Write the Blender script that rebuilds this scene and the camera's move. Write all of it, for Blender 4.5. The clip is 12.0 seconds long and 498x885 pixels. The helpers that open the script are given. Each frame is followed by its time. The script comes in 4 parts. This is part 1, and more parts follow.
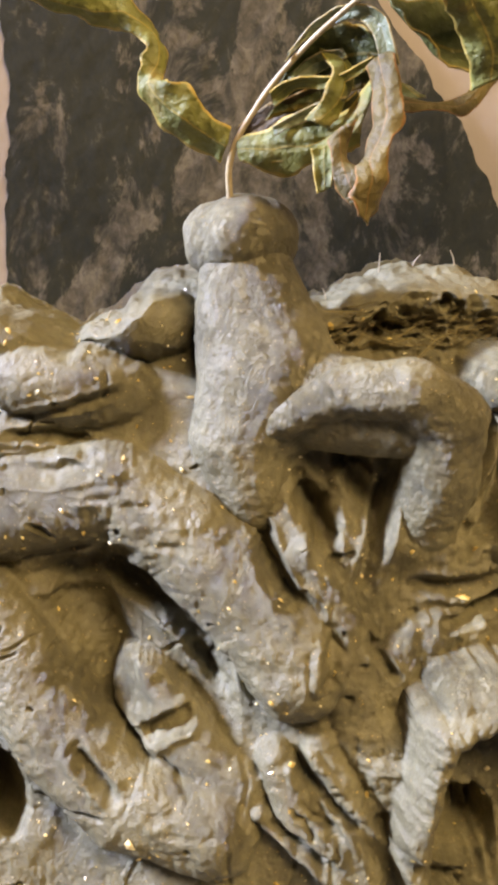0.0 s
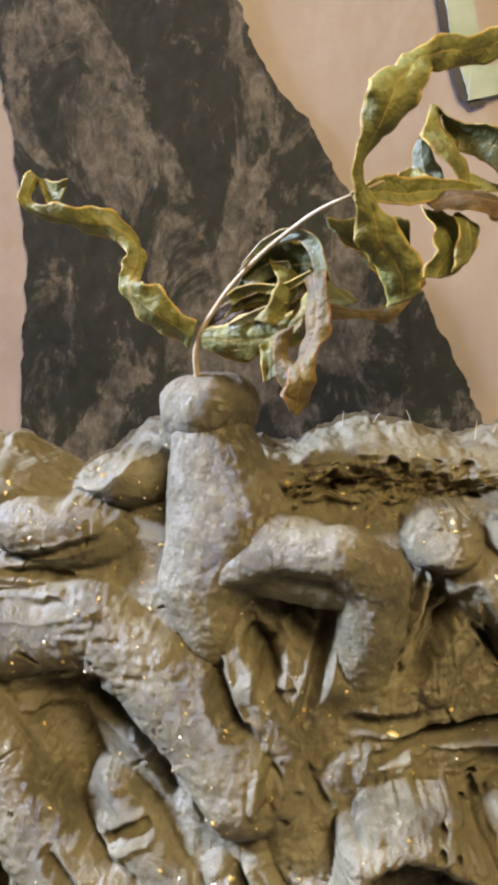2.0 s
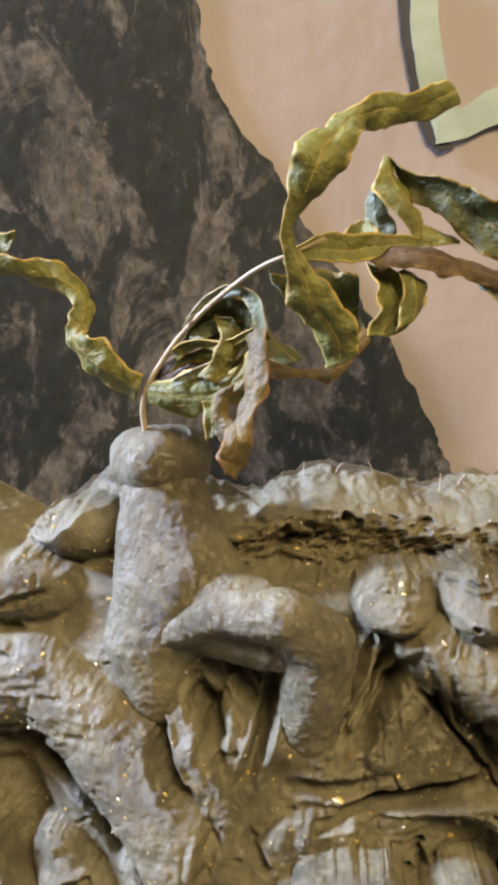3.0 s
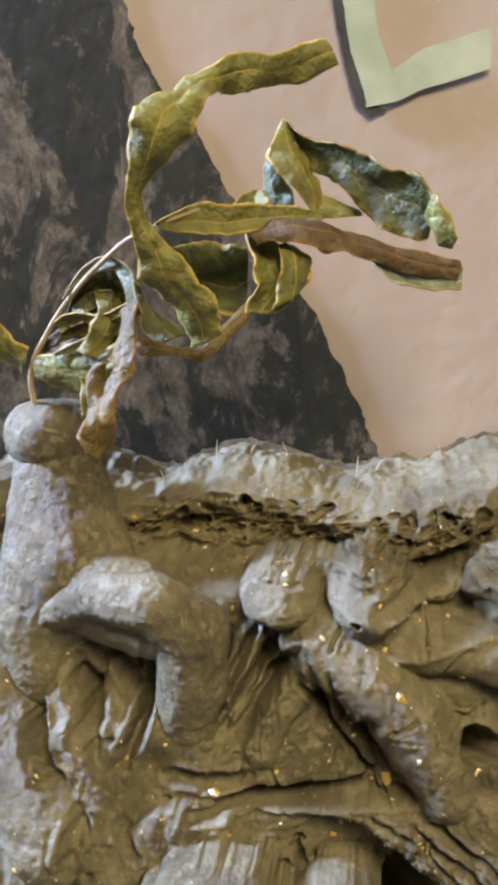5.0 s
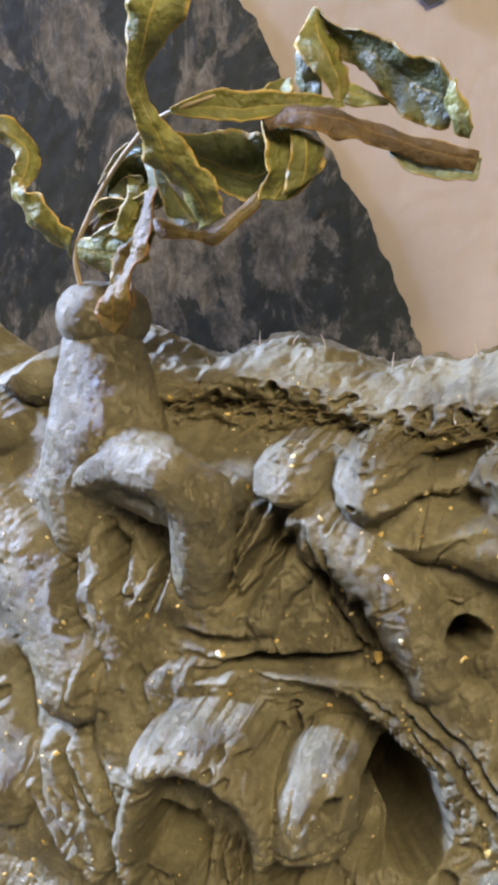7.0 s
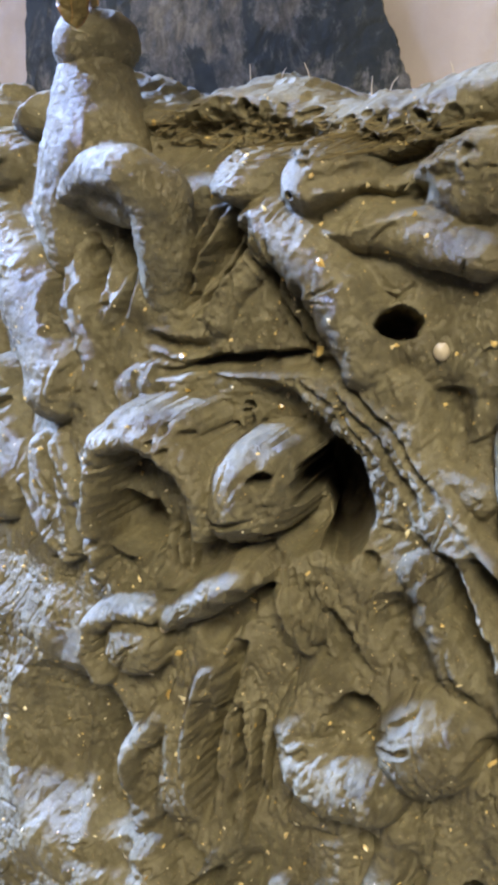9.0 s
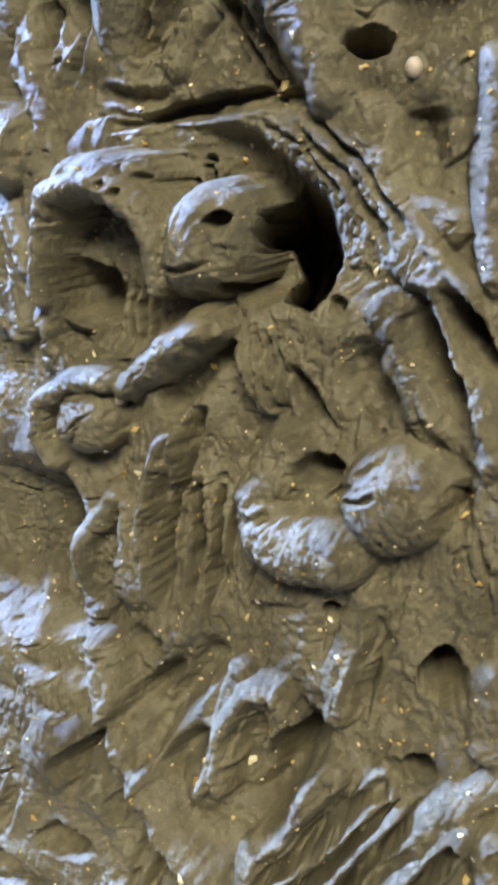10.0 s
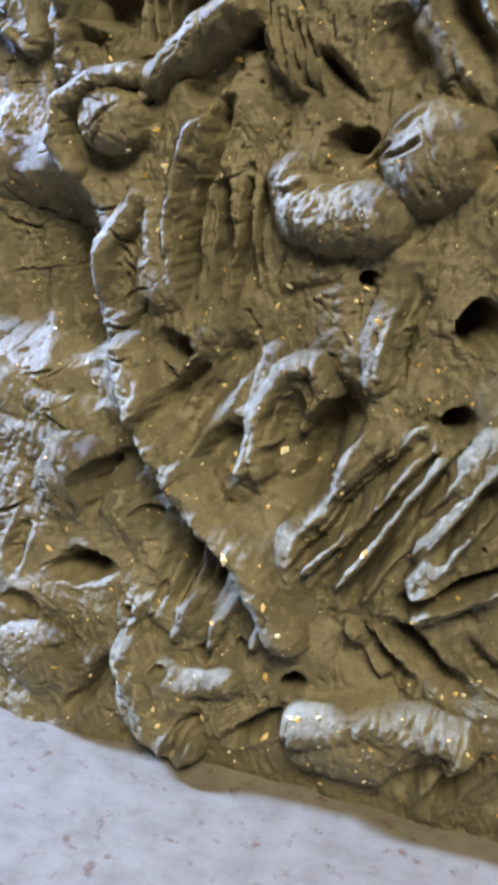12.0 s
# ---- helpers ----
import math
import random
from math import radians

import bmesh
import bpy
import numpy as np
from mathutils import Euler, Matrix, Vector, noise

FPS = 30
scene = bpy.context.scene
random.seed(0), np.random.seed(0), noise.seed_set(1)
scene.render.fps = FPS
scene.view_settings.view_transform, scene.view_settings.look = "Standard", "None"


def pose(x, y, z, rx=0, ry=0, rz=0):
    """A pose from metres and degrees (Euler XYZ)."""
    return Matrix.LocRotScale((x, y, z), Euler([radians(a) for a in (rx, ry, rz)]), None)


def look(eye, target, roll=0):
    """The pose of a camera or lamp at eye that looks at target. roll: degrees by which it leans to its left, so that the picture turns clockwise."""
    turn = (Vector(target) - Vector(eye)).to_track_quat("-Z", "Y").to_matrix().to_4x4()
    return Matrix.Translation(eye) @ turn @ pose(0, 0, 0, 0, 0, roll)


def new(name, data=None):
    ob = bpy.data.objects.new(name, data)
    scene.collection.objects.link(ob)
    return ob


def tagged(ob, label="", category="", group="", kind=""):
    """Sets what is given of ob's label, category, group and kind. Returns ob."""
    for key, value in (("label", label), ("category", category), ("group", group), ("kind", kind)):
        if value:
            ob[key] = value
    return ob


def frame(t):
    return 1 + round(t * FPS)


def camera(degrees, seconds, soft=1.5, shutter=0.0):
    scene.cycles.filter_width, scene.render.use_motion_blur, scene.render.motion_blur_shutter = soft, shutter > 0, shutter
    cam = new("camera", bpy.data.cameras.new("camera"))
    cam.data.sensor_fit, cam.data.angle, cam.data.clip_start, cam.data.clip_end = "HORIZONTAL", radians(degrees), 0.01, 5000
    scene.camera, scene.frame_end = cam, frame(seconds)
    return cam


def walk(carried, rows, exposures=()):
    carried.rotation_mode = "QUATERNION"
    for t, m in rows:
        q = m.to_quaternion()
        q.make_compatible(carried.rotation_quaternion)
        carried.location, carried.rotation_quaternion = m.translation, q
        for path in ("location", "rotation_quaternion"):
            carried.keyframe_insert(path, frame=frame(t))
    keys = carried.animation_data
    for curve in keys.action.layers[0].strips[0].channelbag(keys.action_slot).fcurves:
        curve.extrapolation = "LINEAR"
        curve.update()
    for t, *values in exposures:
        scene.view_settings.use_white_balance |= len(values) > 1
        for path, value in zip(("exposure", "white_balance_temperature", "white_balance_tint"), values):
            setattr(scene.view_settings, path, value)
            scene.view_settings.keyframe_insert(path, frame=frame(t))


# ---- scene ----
# Lengths below are centimetres from a point on the front of the clay; U turns them to metres.
BASE = 1.043


def U(x, y, z):
    return Vector((x / 100, y / 100, z / 100 + BASE))


def view(ex, ey, ez, tx, ty, tz, roll):
    return look(U(ex, ey, ez), U(tx, ty, tz), roll)


cam = camera(28.979, 12.0, soft=4.0)
walk(cam, [
    (0, view(-3.407, -13.407, 16.393, -1.825, 6.140, 12.468, -1.06)),
    (0.5, view(-2.743, -14.120, 17.591, -1.160, 5.509, 14.098, -0.87)),
    (1, view(-1.830, -14.886, 18.684, -0.646, 4.832, 15.553, -0.95)),
    (1.5, view(-0.993, -15.725, 19.085, -0.329, 4.063, 16.258, -0.60)),
    (2, view(-0.570, -16.215, 19.439, -0.655, 3.568, 16.497, -0.38)),
    (2.5, view(0.004, -16.000, 20.001, -0.579, 3.788, 17.152, -0.31)),
    (3, view(1.723, -15.537, 20.654, 0.800, 4.234, 17.781, -0.10)),
    (3.5, view(2.826, -14.318, 20.466, 1.604, 5.349, 17.044, 0.10)),
    (3.7, view(2.675, -14.202, 20.445, 1.614, 5.453, 16.899, 0.05)),
    (5.3, view(6.589, -14.100, 21.429, 3.351, 5.277, 17.679, 0.96)),
    (5.5, view(6.752, -13.983, 21.735, 2.908, 5.231, 17.731, 0.82)),
    (6, view(7.986, -14.198, 21.457, 3.202, 4.768, 17.289, 1.29)),
    (6.5, view(8.932, -14.601, 21.070, 3.441, 4.094, 16.556, 1.65)),
    (6.7, view(9.402, -14.487, 20.733, 3.780, 4.080, 15.871, 1.85)),
    (8.3, view(13.002, -14.546, 19.251, 5.482, 2.790, 12.699, 2.28)),
    (8.5, view(13.879, -14.399, 18.600, 6.091, 2.740, 11.847, 2.43)),
    (9, view(16.149, -15.026, 15.333, 7.336, 1.616, 8.597, 1.31)),
    (9.5, view(17.170, -15.202, 11.913, 8.413, 1.426, 5.072, 1.56)),
    (10, view(17.227, -14.847, 9.597, 8.532, 1.719, 2.529, 1.66)),
    (10.5, view(18.457, -14.846, 8.090, 9.882, 1.697, 0.824, 1.62)),
    (11, view(18.159, -16.367, 5.881, 10.611, 0.799, -1.072, 2.11)),
    (11.5, view(16.774, -17.615, 3.995, 9.999, -0.098, -2.880, 2.67)),
    (12, view(14.737, -19.330, 1.617, 8.782, -1.321, -4.723, 3.38)),
], exposures=[(0, 0.14, 8600, 10), (1.5, 0.05, 8000, 9), (3.7, 0.0, 7250, 8), (5.3, 0.03, 6850, 7), (6.7, 0.1, 6600, 7), (8.3, 0.15, 6150, 7), (9.2, 0.26, 5750, 6), (10.5, 0.37, 5400, 6), (11.2, 0.38, 5600, 6), (12, 0.31, 6150, 5)])

# ---- light: a cool window beside the sculpture, a warm room lamp ----
world = bpy.data.worlds.new("world")
scene.world = world
world.use_nodes = True
wn = world.node_tree.nodes
sky = wn.new("ShaderNodeTexSky")
sky.sky_type, sky.sun_disc, sky.sun_elevation, sky.sun_rotation = "NISHITA", False, radians(35), radians(250)
wn["Background"].inputs["Strength"].default_value = 0.05
world.node_tree.links.new(sky.outputs[0], wn["Background"].inputs["Color"])


def area(name, eye, target, sx, sy, watts, colour):
    lamp = bpy.data.lights.new(name, "AREA")
    lamp.shape, lamp.size, lamp.size_y, lamp.energy, lamp.color = "RECTANGLE", sx, sy, watts, colour
    ob = new(name, lamp)
    ob.matrix_world = look(eye, target)
    return ob


area("window_light", (-1.46, 0.02, 2.08), (0.04, 0.04, 1.06), 0.16, 0.4, 175.0, (0.40, 0.53, 1.0))
area("room_light", (0.45, -0.95, 2.42), (0.05, 0.0, 1.1), 0.9, 0.9, 56.0, (1.0, 0.86, 0.63))


# ---- materials ----
class Mat:
    """A small helper to write node materials."""

    def __init__(self, name, rough=0.6):
        self.m = bpy.data.materials.new(name)
        self.m.use_nodes = True
        self.t = self.m.node_tree
        self.b = self.t.nodes["Principled BSDF"]
        self.b.inputs["Roughness"].default_value = rough
        self.geo = self.n("ShaderNodeTexCoord").outputs["Object"]

    def n(self, kind, **props):
        node = self.t.nodes.new(kind)
        for k, v in props.items():
            if k == "blend_type":
                node.blend_type = v
            elif k == "operation":
                node.operation = v
            elif k == "data_type":
                node.data_type = v
        return node

    def link(self, a, b):
        self.t.links.new(a, b)

    def noise(self, scale, detail=4, rough=0.55, stretch=None, distort=0.0):
        node = self.n("ShaderNodeTexNoise")
        node.inputs["Scale"].default_value, node.inputs["Detail"].default_value = scale, detail
        node.inputs["Roughness"].default_value, node.inputs["Distortion"].default_value = rough, distort
        src = self.geo
        if stretch:
            mp = self.n("ShaderNodeMapping")
            mp.inputs["Scale"].default_value = stretch
            self.link(src, mp.inputs[0])
            src = mp.outputs[0]
        self.link(src, node.inputs["Vector"])
        return node.outputs["Fac"]

    def voronoi(self, scale, out="Distance"):
        node = self.n("ShaderNodeTexVoronoi")
        node.inputs["Scale"].default_value = scale
        self.link(self.geo, node.inputs["Vector"])
        return node.outputs[out]

    def ramp(self, fac, *stops):
        node = self.n("ShaderNodeValToRGB")
        el = node.color_ramp.elements
        while len(el) < len(stops):
            el.new(0.5)
        for e, (p, c) in zip(el, stops):
            e.position, e.color = p, (*c, 1) if len(c) == 3 else c
        self.link(fac, node.inputs[0])
        return node.outputs[0]

    def grey(self, fac, a, b):
        if a > b:
            return self.ramp(fac, (b, (1, 1, 1)), (a, (0, 0, 0)))
        return self.ramp(fac, (a, (0, 0, 0)), (b, (1, 1, 1)))

    def mix(self, fac, a, b, blend="MIX"):
        node = self.n("ShaderNodeMix", data_type="RGBA", blend_type=blend)
        for sock, v in ((node.inputs[0], fac), (node.inputs[6], a), (node.inputs[7], b)):
            if isinstance(v, tuple):
                sock.default_value = (*v, 1)
            elif isinstance(v, float):
                sock.default_value = v
            else:
                self.link(v, sock)
        return node.outputs[2]

    def add(self, a, b, ka=1.0, kb=1.0):
        outs = []
        for v, k in ((a, ka), (b, kb)):
            node = self.n("ShaderNodeMath", operation="MULTIPLY")
            self.link(v, node.inputs[0])
            node.inputs[1].default_value = k
            outs.append(node.outputs[0])
        node = self.n("ShaderNodeMath", operation="ADD")
        self.link(outs[0], node.inputs[0])
        self.link(outs[1], node.inputs[1])
        return node.outputs[0]

    def colour(self, v):
        if isinstance(v, tuple):
            self.b.inputs["Base Color"].default_value = (*v, 1)
        else:
            self.link(v, self.b.inputs["Base Color"])

    def rough(self, v):
        self.link(v, self.b.inputs["Roughness"])

    def bump(self, v, distance, strength=1.0):
        node = self.n("ShaderNodeBump")
        node.inputs["Distance"].default_value, node.inputs["Strength"].default_value = distance, strength
        self.link(v, node.inputs["Height"])
        self.link(node.outputs[0], self.b.inputs["Normal"])


def clay_material():
    """Damp olive-brown clay with sand and fibre in it."""
    k = Mat("damp_clay")
    broad, fine = k.noise(45, 5, 0.6), k.noise(420, 6, 0.65)
    col = k.ramp(broad, (0.3, (0.138, 0.110, 0.046)), (0.52, (0.186, 0.153, 0.070)), (0.75, (0.230, 0.194, 0.096)))
    col = k.mix(k.grey(fine, 0.38, 0.62), k.mix(0.45, col, (0.075, 0.055, 0.022)), col)
    speck = k.grey(k.voronoi(620), 0.16, 0.08)
    col = k.mix(speck, col, (0.34, 0.24, 0.10))
    k.colour(col)
    k.rough(k.ramp(k.noise(130, 5, 0.6), (0.3, (0.52, 0.52, 0.52)), (0.7, (0.72, 0.72, 0.72))))
    k.b.inputs["Specular IOR Level"].default_value = 0.8
    smear = k.noise(260, 5, 0.6, (1.0, 1.0, 0.35), 0.6)
    crack = k.ramp(k.noise(170, 7, 0.72, (1.0, 1.0, 0.6), 1.2), (0.44, (1, 1, 1)), (0.50, (0.25, 0.25, 0.25)), (0.56, (1, 1, 1)))
    torn = k.mix(k.grey(k.noise(38, 3), 0.46, 0.6), (1.0, 1.0, 1.0), crack)
    grain = k.add(k.add(smear, fine, 0.7, 0.75), k.noise(1500, 3, 0.6), 1.0, 0.25)
    k.bump(k.add(grain, torn, 1.0, 0.6), 0.0013, 0.75)
    return k.m


CLAY = clay_material()


def part(name, bm, material, parent, label=""):
    """Links a bmesh, or a mesh, as one object under a thing."""
    if isinstance(bm, bmesh.types.BMesh):
        me = bpy.data.meshes.new(name)
        bm.to_mesh(me)
        bm.free()
    else:
        me = bm
    if material and not me.materials:
        me.materials.append(material)
    ob = new(name, me)
    if parent:
        ob.parent = parent
        ob.matrix_parent_inverse = parent.matrix_basis.inverted()
    if label:
        tagged(ob, label)
    return ob


def empty(name, at, label, category, group="", kind=""):
    ob = new(name)
    ob.empty_display_size = 0.02
    ob.matrix_basis = Matrix.Translation(at)
    return tagged(ob, label, category, group, kind)


def box(bm, lo, hi):
    made = bmesh.ops.create_cube(bm, size=1.0)["verts"]
    for v in made:
        v.co = Vector([a + (b - a) * (c + 0.5) for a, b, c in zip(lo, hi, v.co)])
    return made


def smooth(ob):
    for p in ob.data.polygons:
        p.use_smooth = True
    return ob


# ---- the clay: one relief, pressed and grooved by hand ----
STEP = 0.036
XS = np.arange(-11.5, 18.0, STEP)
ZS = np.arange(-14.7, 20.5, STEP)
GX, GZ = np.meshgrid(XS, ZS)


def lattice(sx, sz, seed):
    """Smooth value noise from -1 to 1 over the grid; sx and sz are the cell's sizes."""
    rng = np.random.default_rng(seed)
    u, v = (GX - XS[0]) / sx, (GZ - ZS[0]) / sz
    i, j = u.astype(int), v.astype(int)
    a, b = u - i, v - j
    a, b = a * a * (3 - 2 * a), b * b * (3 - 2 * b)
    g = rng.uniform(-1, 1, (j.max() + 2, i.max() + 2))
    return (g[j, i] * (1 - a) + g[j, i + 1] * a) * (1 - b) + (g[j + 1, i] * (1 - a) + g[j + 1, i + 1] * a) * b


# Edges of all marks wander a little, as hand-pressed clay does.
WX = GX + 0.09 * lattice(0.9, 0.9, 1) + 0.04 * lattice(0.32, 0.32, 2) + 0.025 * lattice(0.12, 0.12, 3)
WZ = GZ + 0.09 * lattice(0.9, 0.9, 4) + 0.04 * lattice(0.32, 0.32, 5) + 0.025 * lattice(0.12, 0.12, 6)
H = 0.22 * lattice(1.9, 1.9, 7) + 0.16 * lattice(0.8, 0.8, 8)
CUT = np.zeros_like(H)


def front(x, z):
    """How far back the clay's face lies before any mark is made."""
    y = np.interp(z, [-16, -13, -10.5, -7.5, -4, -1.5, 2, 5.5, 9, 12, 13.3, 13.9, 14.8, 17],
                  [0.35, 0.5, 0.9, 1.6, 2.8, 3.4, 4.2, 5.1, 6.2, 6.9, 7.4, 8.5, 9.5, 10.4])
    return y + 0.28 * np.maximum(0, -x - 0.5) * np.interp(z, [13, 15], [1, 0.2])


FRONT = front(GX, GZ)
SLIDE, SINK = np.zeros_like(H), np.zeros_like(H)
RAG = 0.13 * lattice(0.45, 0.45, 41) + 0.10 * lattice(0.17, 0.17, 42)


def window(points, reach):
    px, pz = [p[0] for p in points], [p[1] for p in points]
    i0, i1 = np.searchsorted(XS, [min(px) - reach, max(px) + reach])
    j0, j1 = np.searchsorted(ZS, [min(pz) - reach, max(pz) + reach])
    return slice(j0, j1), slice(i0, i1)


def away(points, s):
    """Distance from a line through the points, and how far along it (0 to 1) the nearest place is."""
    x, z = WX[s], WZ[s]
    best, along, depth = np.full(x.shape, 1e9), np.zeros(x.shape), np.zeros(x.shape)
    n = max(1, len(points) - 1)
    for k, ((ax, az), (bx, bz)) in enumerate(zip(points, points[1:] or points)):
        dx, dz = bx - ax, bz - az
        t = np.clip(((x - ax) * dx + (z - az) * dz) / max(dx * dx + dz * dz, 1e-9), 0, 1)
        d = np.hypot(x - ax - t * dx, z - az - t * dz)
        along = np.where(d < best, (k + t) / n, along)
        depth = np.where(d < best, front(ax + t * dx, az + t * dz), depth)
        best = np.minimum(best, d)
    return best, along, depth


def swell(s, shape, k=0.07):
    """Joins a rise to what is there with a soft seam."""
    a, b = H[s], shape
    m = np.clip(0.5 + 0.5 * (b - a) / k, 0, 1)
    H[s] = a * (1 - m) + b * m + k * m * (1 - m)


def coil(points, r, h):
    s = window(points, r + 0.5)
    d, _, y = away(points, s)
    q = np.clip(1 - (d / r) ** 2, 0, 1)
    swell(s, np.where(d < r, h * q ** 0.45 + FRONT[s] - y, -3.0))


def dome(x, z, rx, rz, turn, h):
    s = window([(x, z)], max(rx, rz) + 0.5)
    c, n = math.cos(radians(turn)), math.sin(radians(turn))
    u, v = WX[s] - x, WZ[s] - z
    d = np.hypot((u * c + v * n) / rx, (v * c - u * n) / rz)
    q = np.clip(1 - d * d, 0, 1)
    swell(s, np.where(d < 1, h * q ** 0.5 + FRONT[s] - front(x, z), -3.0))


def basin(points, r, h):
    s = window(points, r + 0.5)
    d, _, _ = away(points, s)
    H[s] -= h * np.clip(1 - (d / r) ** 2, 0, 1)


def groove(points, r, h):
    s = window(points, 2.4 * r + 0.5)
    d, t, _ = away(points, s)
    fade = np.clip(np.minimum(t, 1 - t) * 5 + 0.35, 0, 1)
    CUT[s] -= h * fade * np.exp(-((d / r) ** 2))
    CUT[s] += 0.22 * h * fade * np.exp(-(((d - 1.7 * r) / (0.5 * r)) ** 2))


def poke(x, z, rx, rz, turn, h):
    s = window([(x, z)], max(rx, rz) * 1.6 + 0.4)
    c, n = math.cos(radians(turn)), math.sin(radians(turn))
    u, v = WX[s] - x, WZ[s] - z
    d = np.hypot((u * c + v * n) / rx, (v * c - u * n) / rz)
    d = d * (1 + RAG[s])
    CUT[s] -= h * np.clip((1.12 - d) / 0.5, 0, 1) ** 0.8
    CUT[s] += 0.025 * np.exp(-(((d - 1.3) / 0.2) ** 2))


def hole(x, z, rx, rz, turn, h):
    """A deep hole with steep walls."""
    s = window([(x, z)], max(rx, rz) * 1.5 + 0.4)
    c, n = math.cos(radians(turn)), math.sin(radians(turn))
    u, v = WX[s] - x, WZ[s] - z
    d = np.hypot((u * c + v * n) / rx, (v * c - u * n) / rz)
    d = d * (1 + 0.35 * RAG[s])
    deep = h * np.clip((1.06 - d) / 0.15, 0, 1) ** 0.8
    CUT[s] -= deep
    SLIDE[s] -= 0.38 * deep
    if h > 2.5:
        SINK[s] -= 0.3 * deep


def ridge(points, r, fall):
    """A rounded rise along a line of (x, y, z); fall is how much deeper its foot lies than its crest."""
    flat = [(p[0], p[2]) for p in points]
    s = window(flat, r + 0.5)
    d, t, _ = away(flat, s)
    y = np.interp(t, np.linspace(0, 1, len(points)), [p[1] for p in points])
    q = np.clip(1 - (d / r) ** 2, 0, 1)
    swell(s, np.where(d < r, FRONT[s] - y - fall * (1 - q ** 0.5), -9.0), 0.12)


def knob(x, y, z, rx, rz, turn, fall):
    """A rounded lump whose top lies at depth y."""
    s = window([(x, z)], max(rx, rz) + 0.5)
    c, n = math.cos(radians(turn)), math.sin(radians(turn))
    u, v = WX[s] - x, WZ[s] - z
    d = np.hypot((u * c + v * n) / rx, (v * c - u * n) / rz)
    q = np.clip(1 - d ** 2.4, 0, 1)
    swell(s, np.where(d < 1, FRONT[s] - y - fall * (1 - q ** 0.55), -9.0), 0.1)


def carve(points, r, soft):
    """Scoops the clay out down to the depth of a line of (x, y, z)."""
    flat = [(p[0], p[2]) for p in points]
    s = window(flat, r + 0.5)
    d, t, _ = away(flat, s)
    y = np.interp(t, np.linspace(0, 1, len(points)), [p[1] for p in points])
    w = np.clip((r - d) / soft, 0, 1)
    w = w * w * (3 - 2 * w)
    H[s] = H[s] * (1 - w) + np.minimum(H[s], FRONT[s] - y) * w


basin([(-4.89, 7.92), (-3.93, 6.46)], 1.88, 0.8)
hole(-7.43, 4.41, 0.58, 0.89, 10, 4)
coil([(-8.12, 10.52), (-6.28, 10.83), (-4.75, 11.12), (-3.18, 10.22), (-1.80, 8.76), (-0.93, 7.58)], 1.13, 1.15)
coil([(-7.91, 8.56), (-7.15, 7.41), (-6.04, 5.75), (-4.71, 4.59), (-2.81, 4.19)], 1.05, 1.1)
coil([(-4.28, 6.89), (-3.34, 5.81), (-2.30, 4.87)], 0.73, 0.5)
coil([(-0.43, 9.76), (-0.01, 8.35), (0.37, 6.42), (1.26, 5.15)], 0.66, 0.5)
coil([(1.03, 5.40), (2.17, 3.97)], 0.71, 0.55)
dome(-5.59, 13.38, 2.10, 0.95, -8, 1)
dome(-4.17, 14.91, 1.60, 1.06, -20, 1.5)
dome(-7.12, 14.43, 1.21, 0.93, 0, 1.3)
dome(-6.81, 12.23, 1.42, 0.77, 0, 0.5)
groove([(-7.11, 12.30), (-6.05, 12.32), (-5.01, 11.97)], 0.13, 0.3)
groove([(-6.98, 12.74), (-4.46, 13.33)], 0.12, 0.25)
groove([(-7.40, 11.60), (-5.28, 11.78)], 0.16, 0.35)
groove([(-1.58, 10.18), (-1.13, 9.30), (-0.61, 8.79)], 0.20, 0.4)
groove([(1.43, 11.76), (1.00, 10.34), (0.57, 9.04)], 0.18, 0.5)
groove([(-0.09, 11.10), (-0.26, 10.03)], 0.22, 0.45)
groove([(-0.19, 8.38), (-0.39, 7.37)], 0.19, 0.4)
groove([(-2.05, 7.39), (-1.66, 6.84)], 0.15, 0.35)
groove([(0.56, 4.60), (1.50, 3.74)], 0.17, 0.35)
groove([(1.82, 9.05), (3.59, 9.15)], 0.17, 0.35)
groove([(0.64, 8.12), (1.21, 7.40)], 0.12, 0.3)
groove([(-5.71, 5.98), (-4.97, 5.09)], 0.15, 0.4)
groove([(-4.31, 6.08), (-3.18, 6.62)], 0.20, 0.5)
groove([(-3.26, 7.66), (-2.44, 6.91)], 0.15, 0.4)
groove([(-5.48, 9.47), (-4.44, 10.01)], 0.18, 0.4)
coil([(-1.45, 11.02), (-0.88, 10.21), (-0.21, 9.04)], 0.49, 0.15)
coil([(0.62, 11.24), (0.19, 9.96), (0.15, 9.02)], 0.49, 0.1)
coil([(2.65, 7.90), (1.65, 7.73), (1.01, 7.19)], 0.72, 0.3)
basin([(1.73, 6.69)], 0.49, 0.7)
dome(4.20, 13.44, 1.04, 0.81, 0, 1.7)
dome(6.27, 13.46, 1.11, 1.09, 20, 1.9)
coil([(0.25, 14.76), (2.17, 15.38), (4.37, 15.24), (6.38, 14.75)], 0.75, 0.85)
coil([(6.38, 14.71), (8.28, 15.45), (9.83, 15.75)], 0.86, 1)
groove([(0.31, 14.05), (2.34, 13.81), (4.77, 13.84), (7.10, 14.23)], 0.46, 0.3)
groove([(4.75, 12.36), (3.77, 11.07), (2.77, 9.80)], 0.19, 0.55)
groove([(3.01, 12.39), (2.60, 10.43)], 0.13, 0.35)
groove([(4.05, 11.99), (3.26, 10.63)], 0.13, 0.35)
coil([(3.58, 12.39), (2.90, 10.55)], 0.40, 0.4)
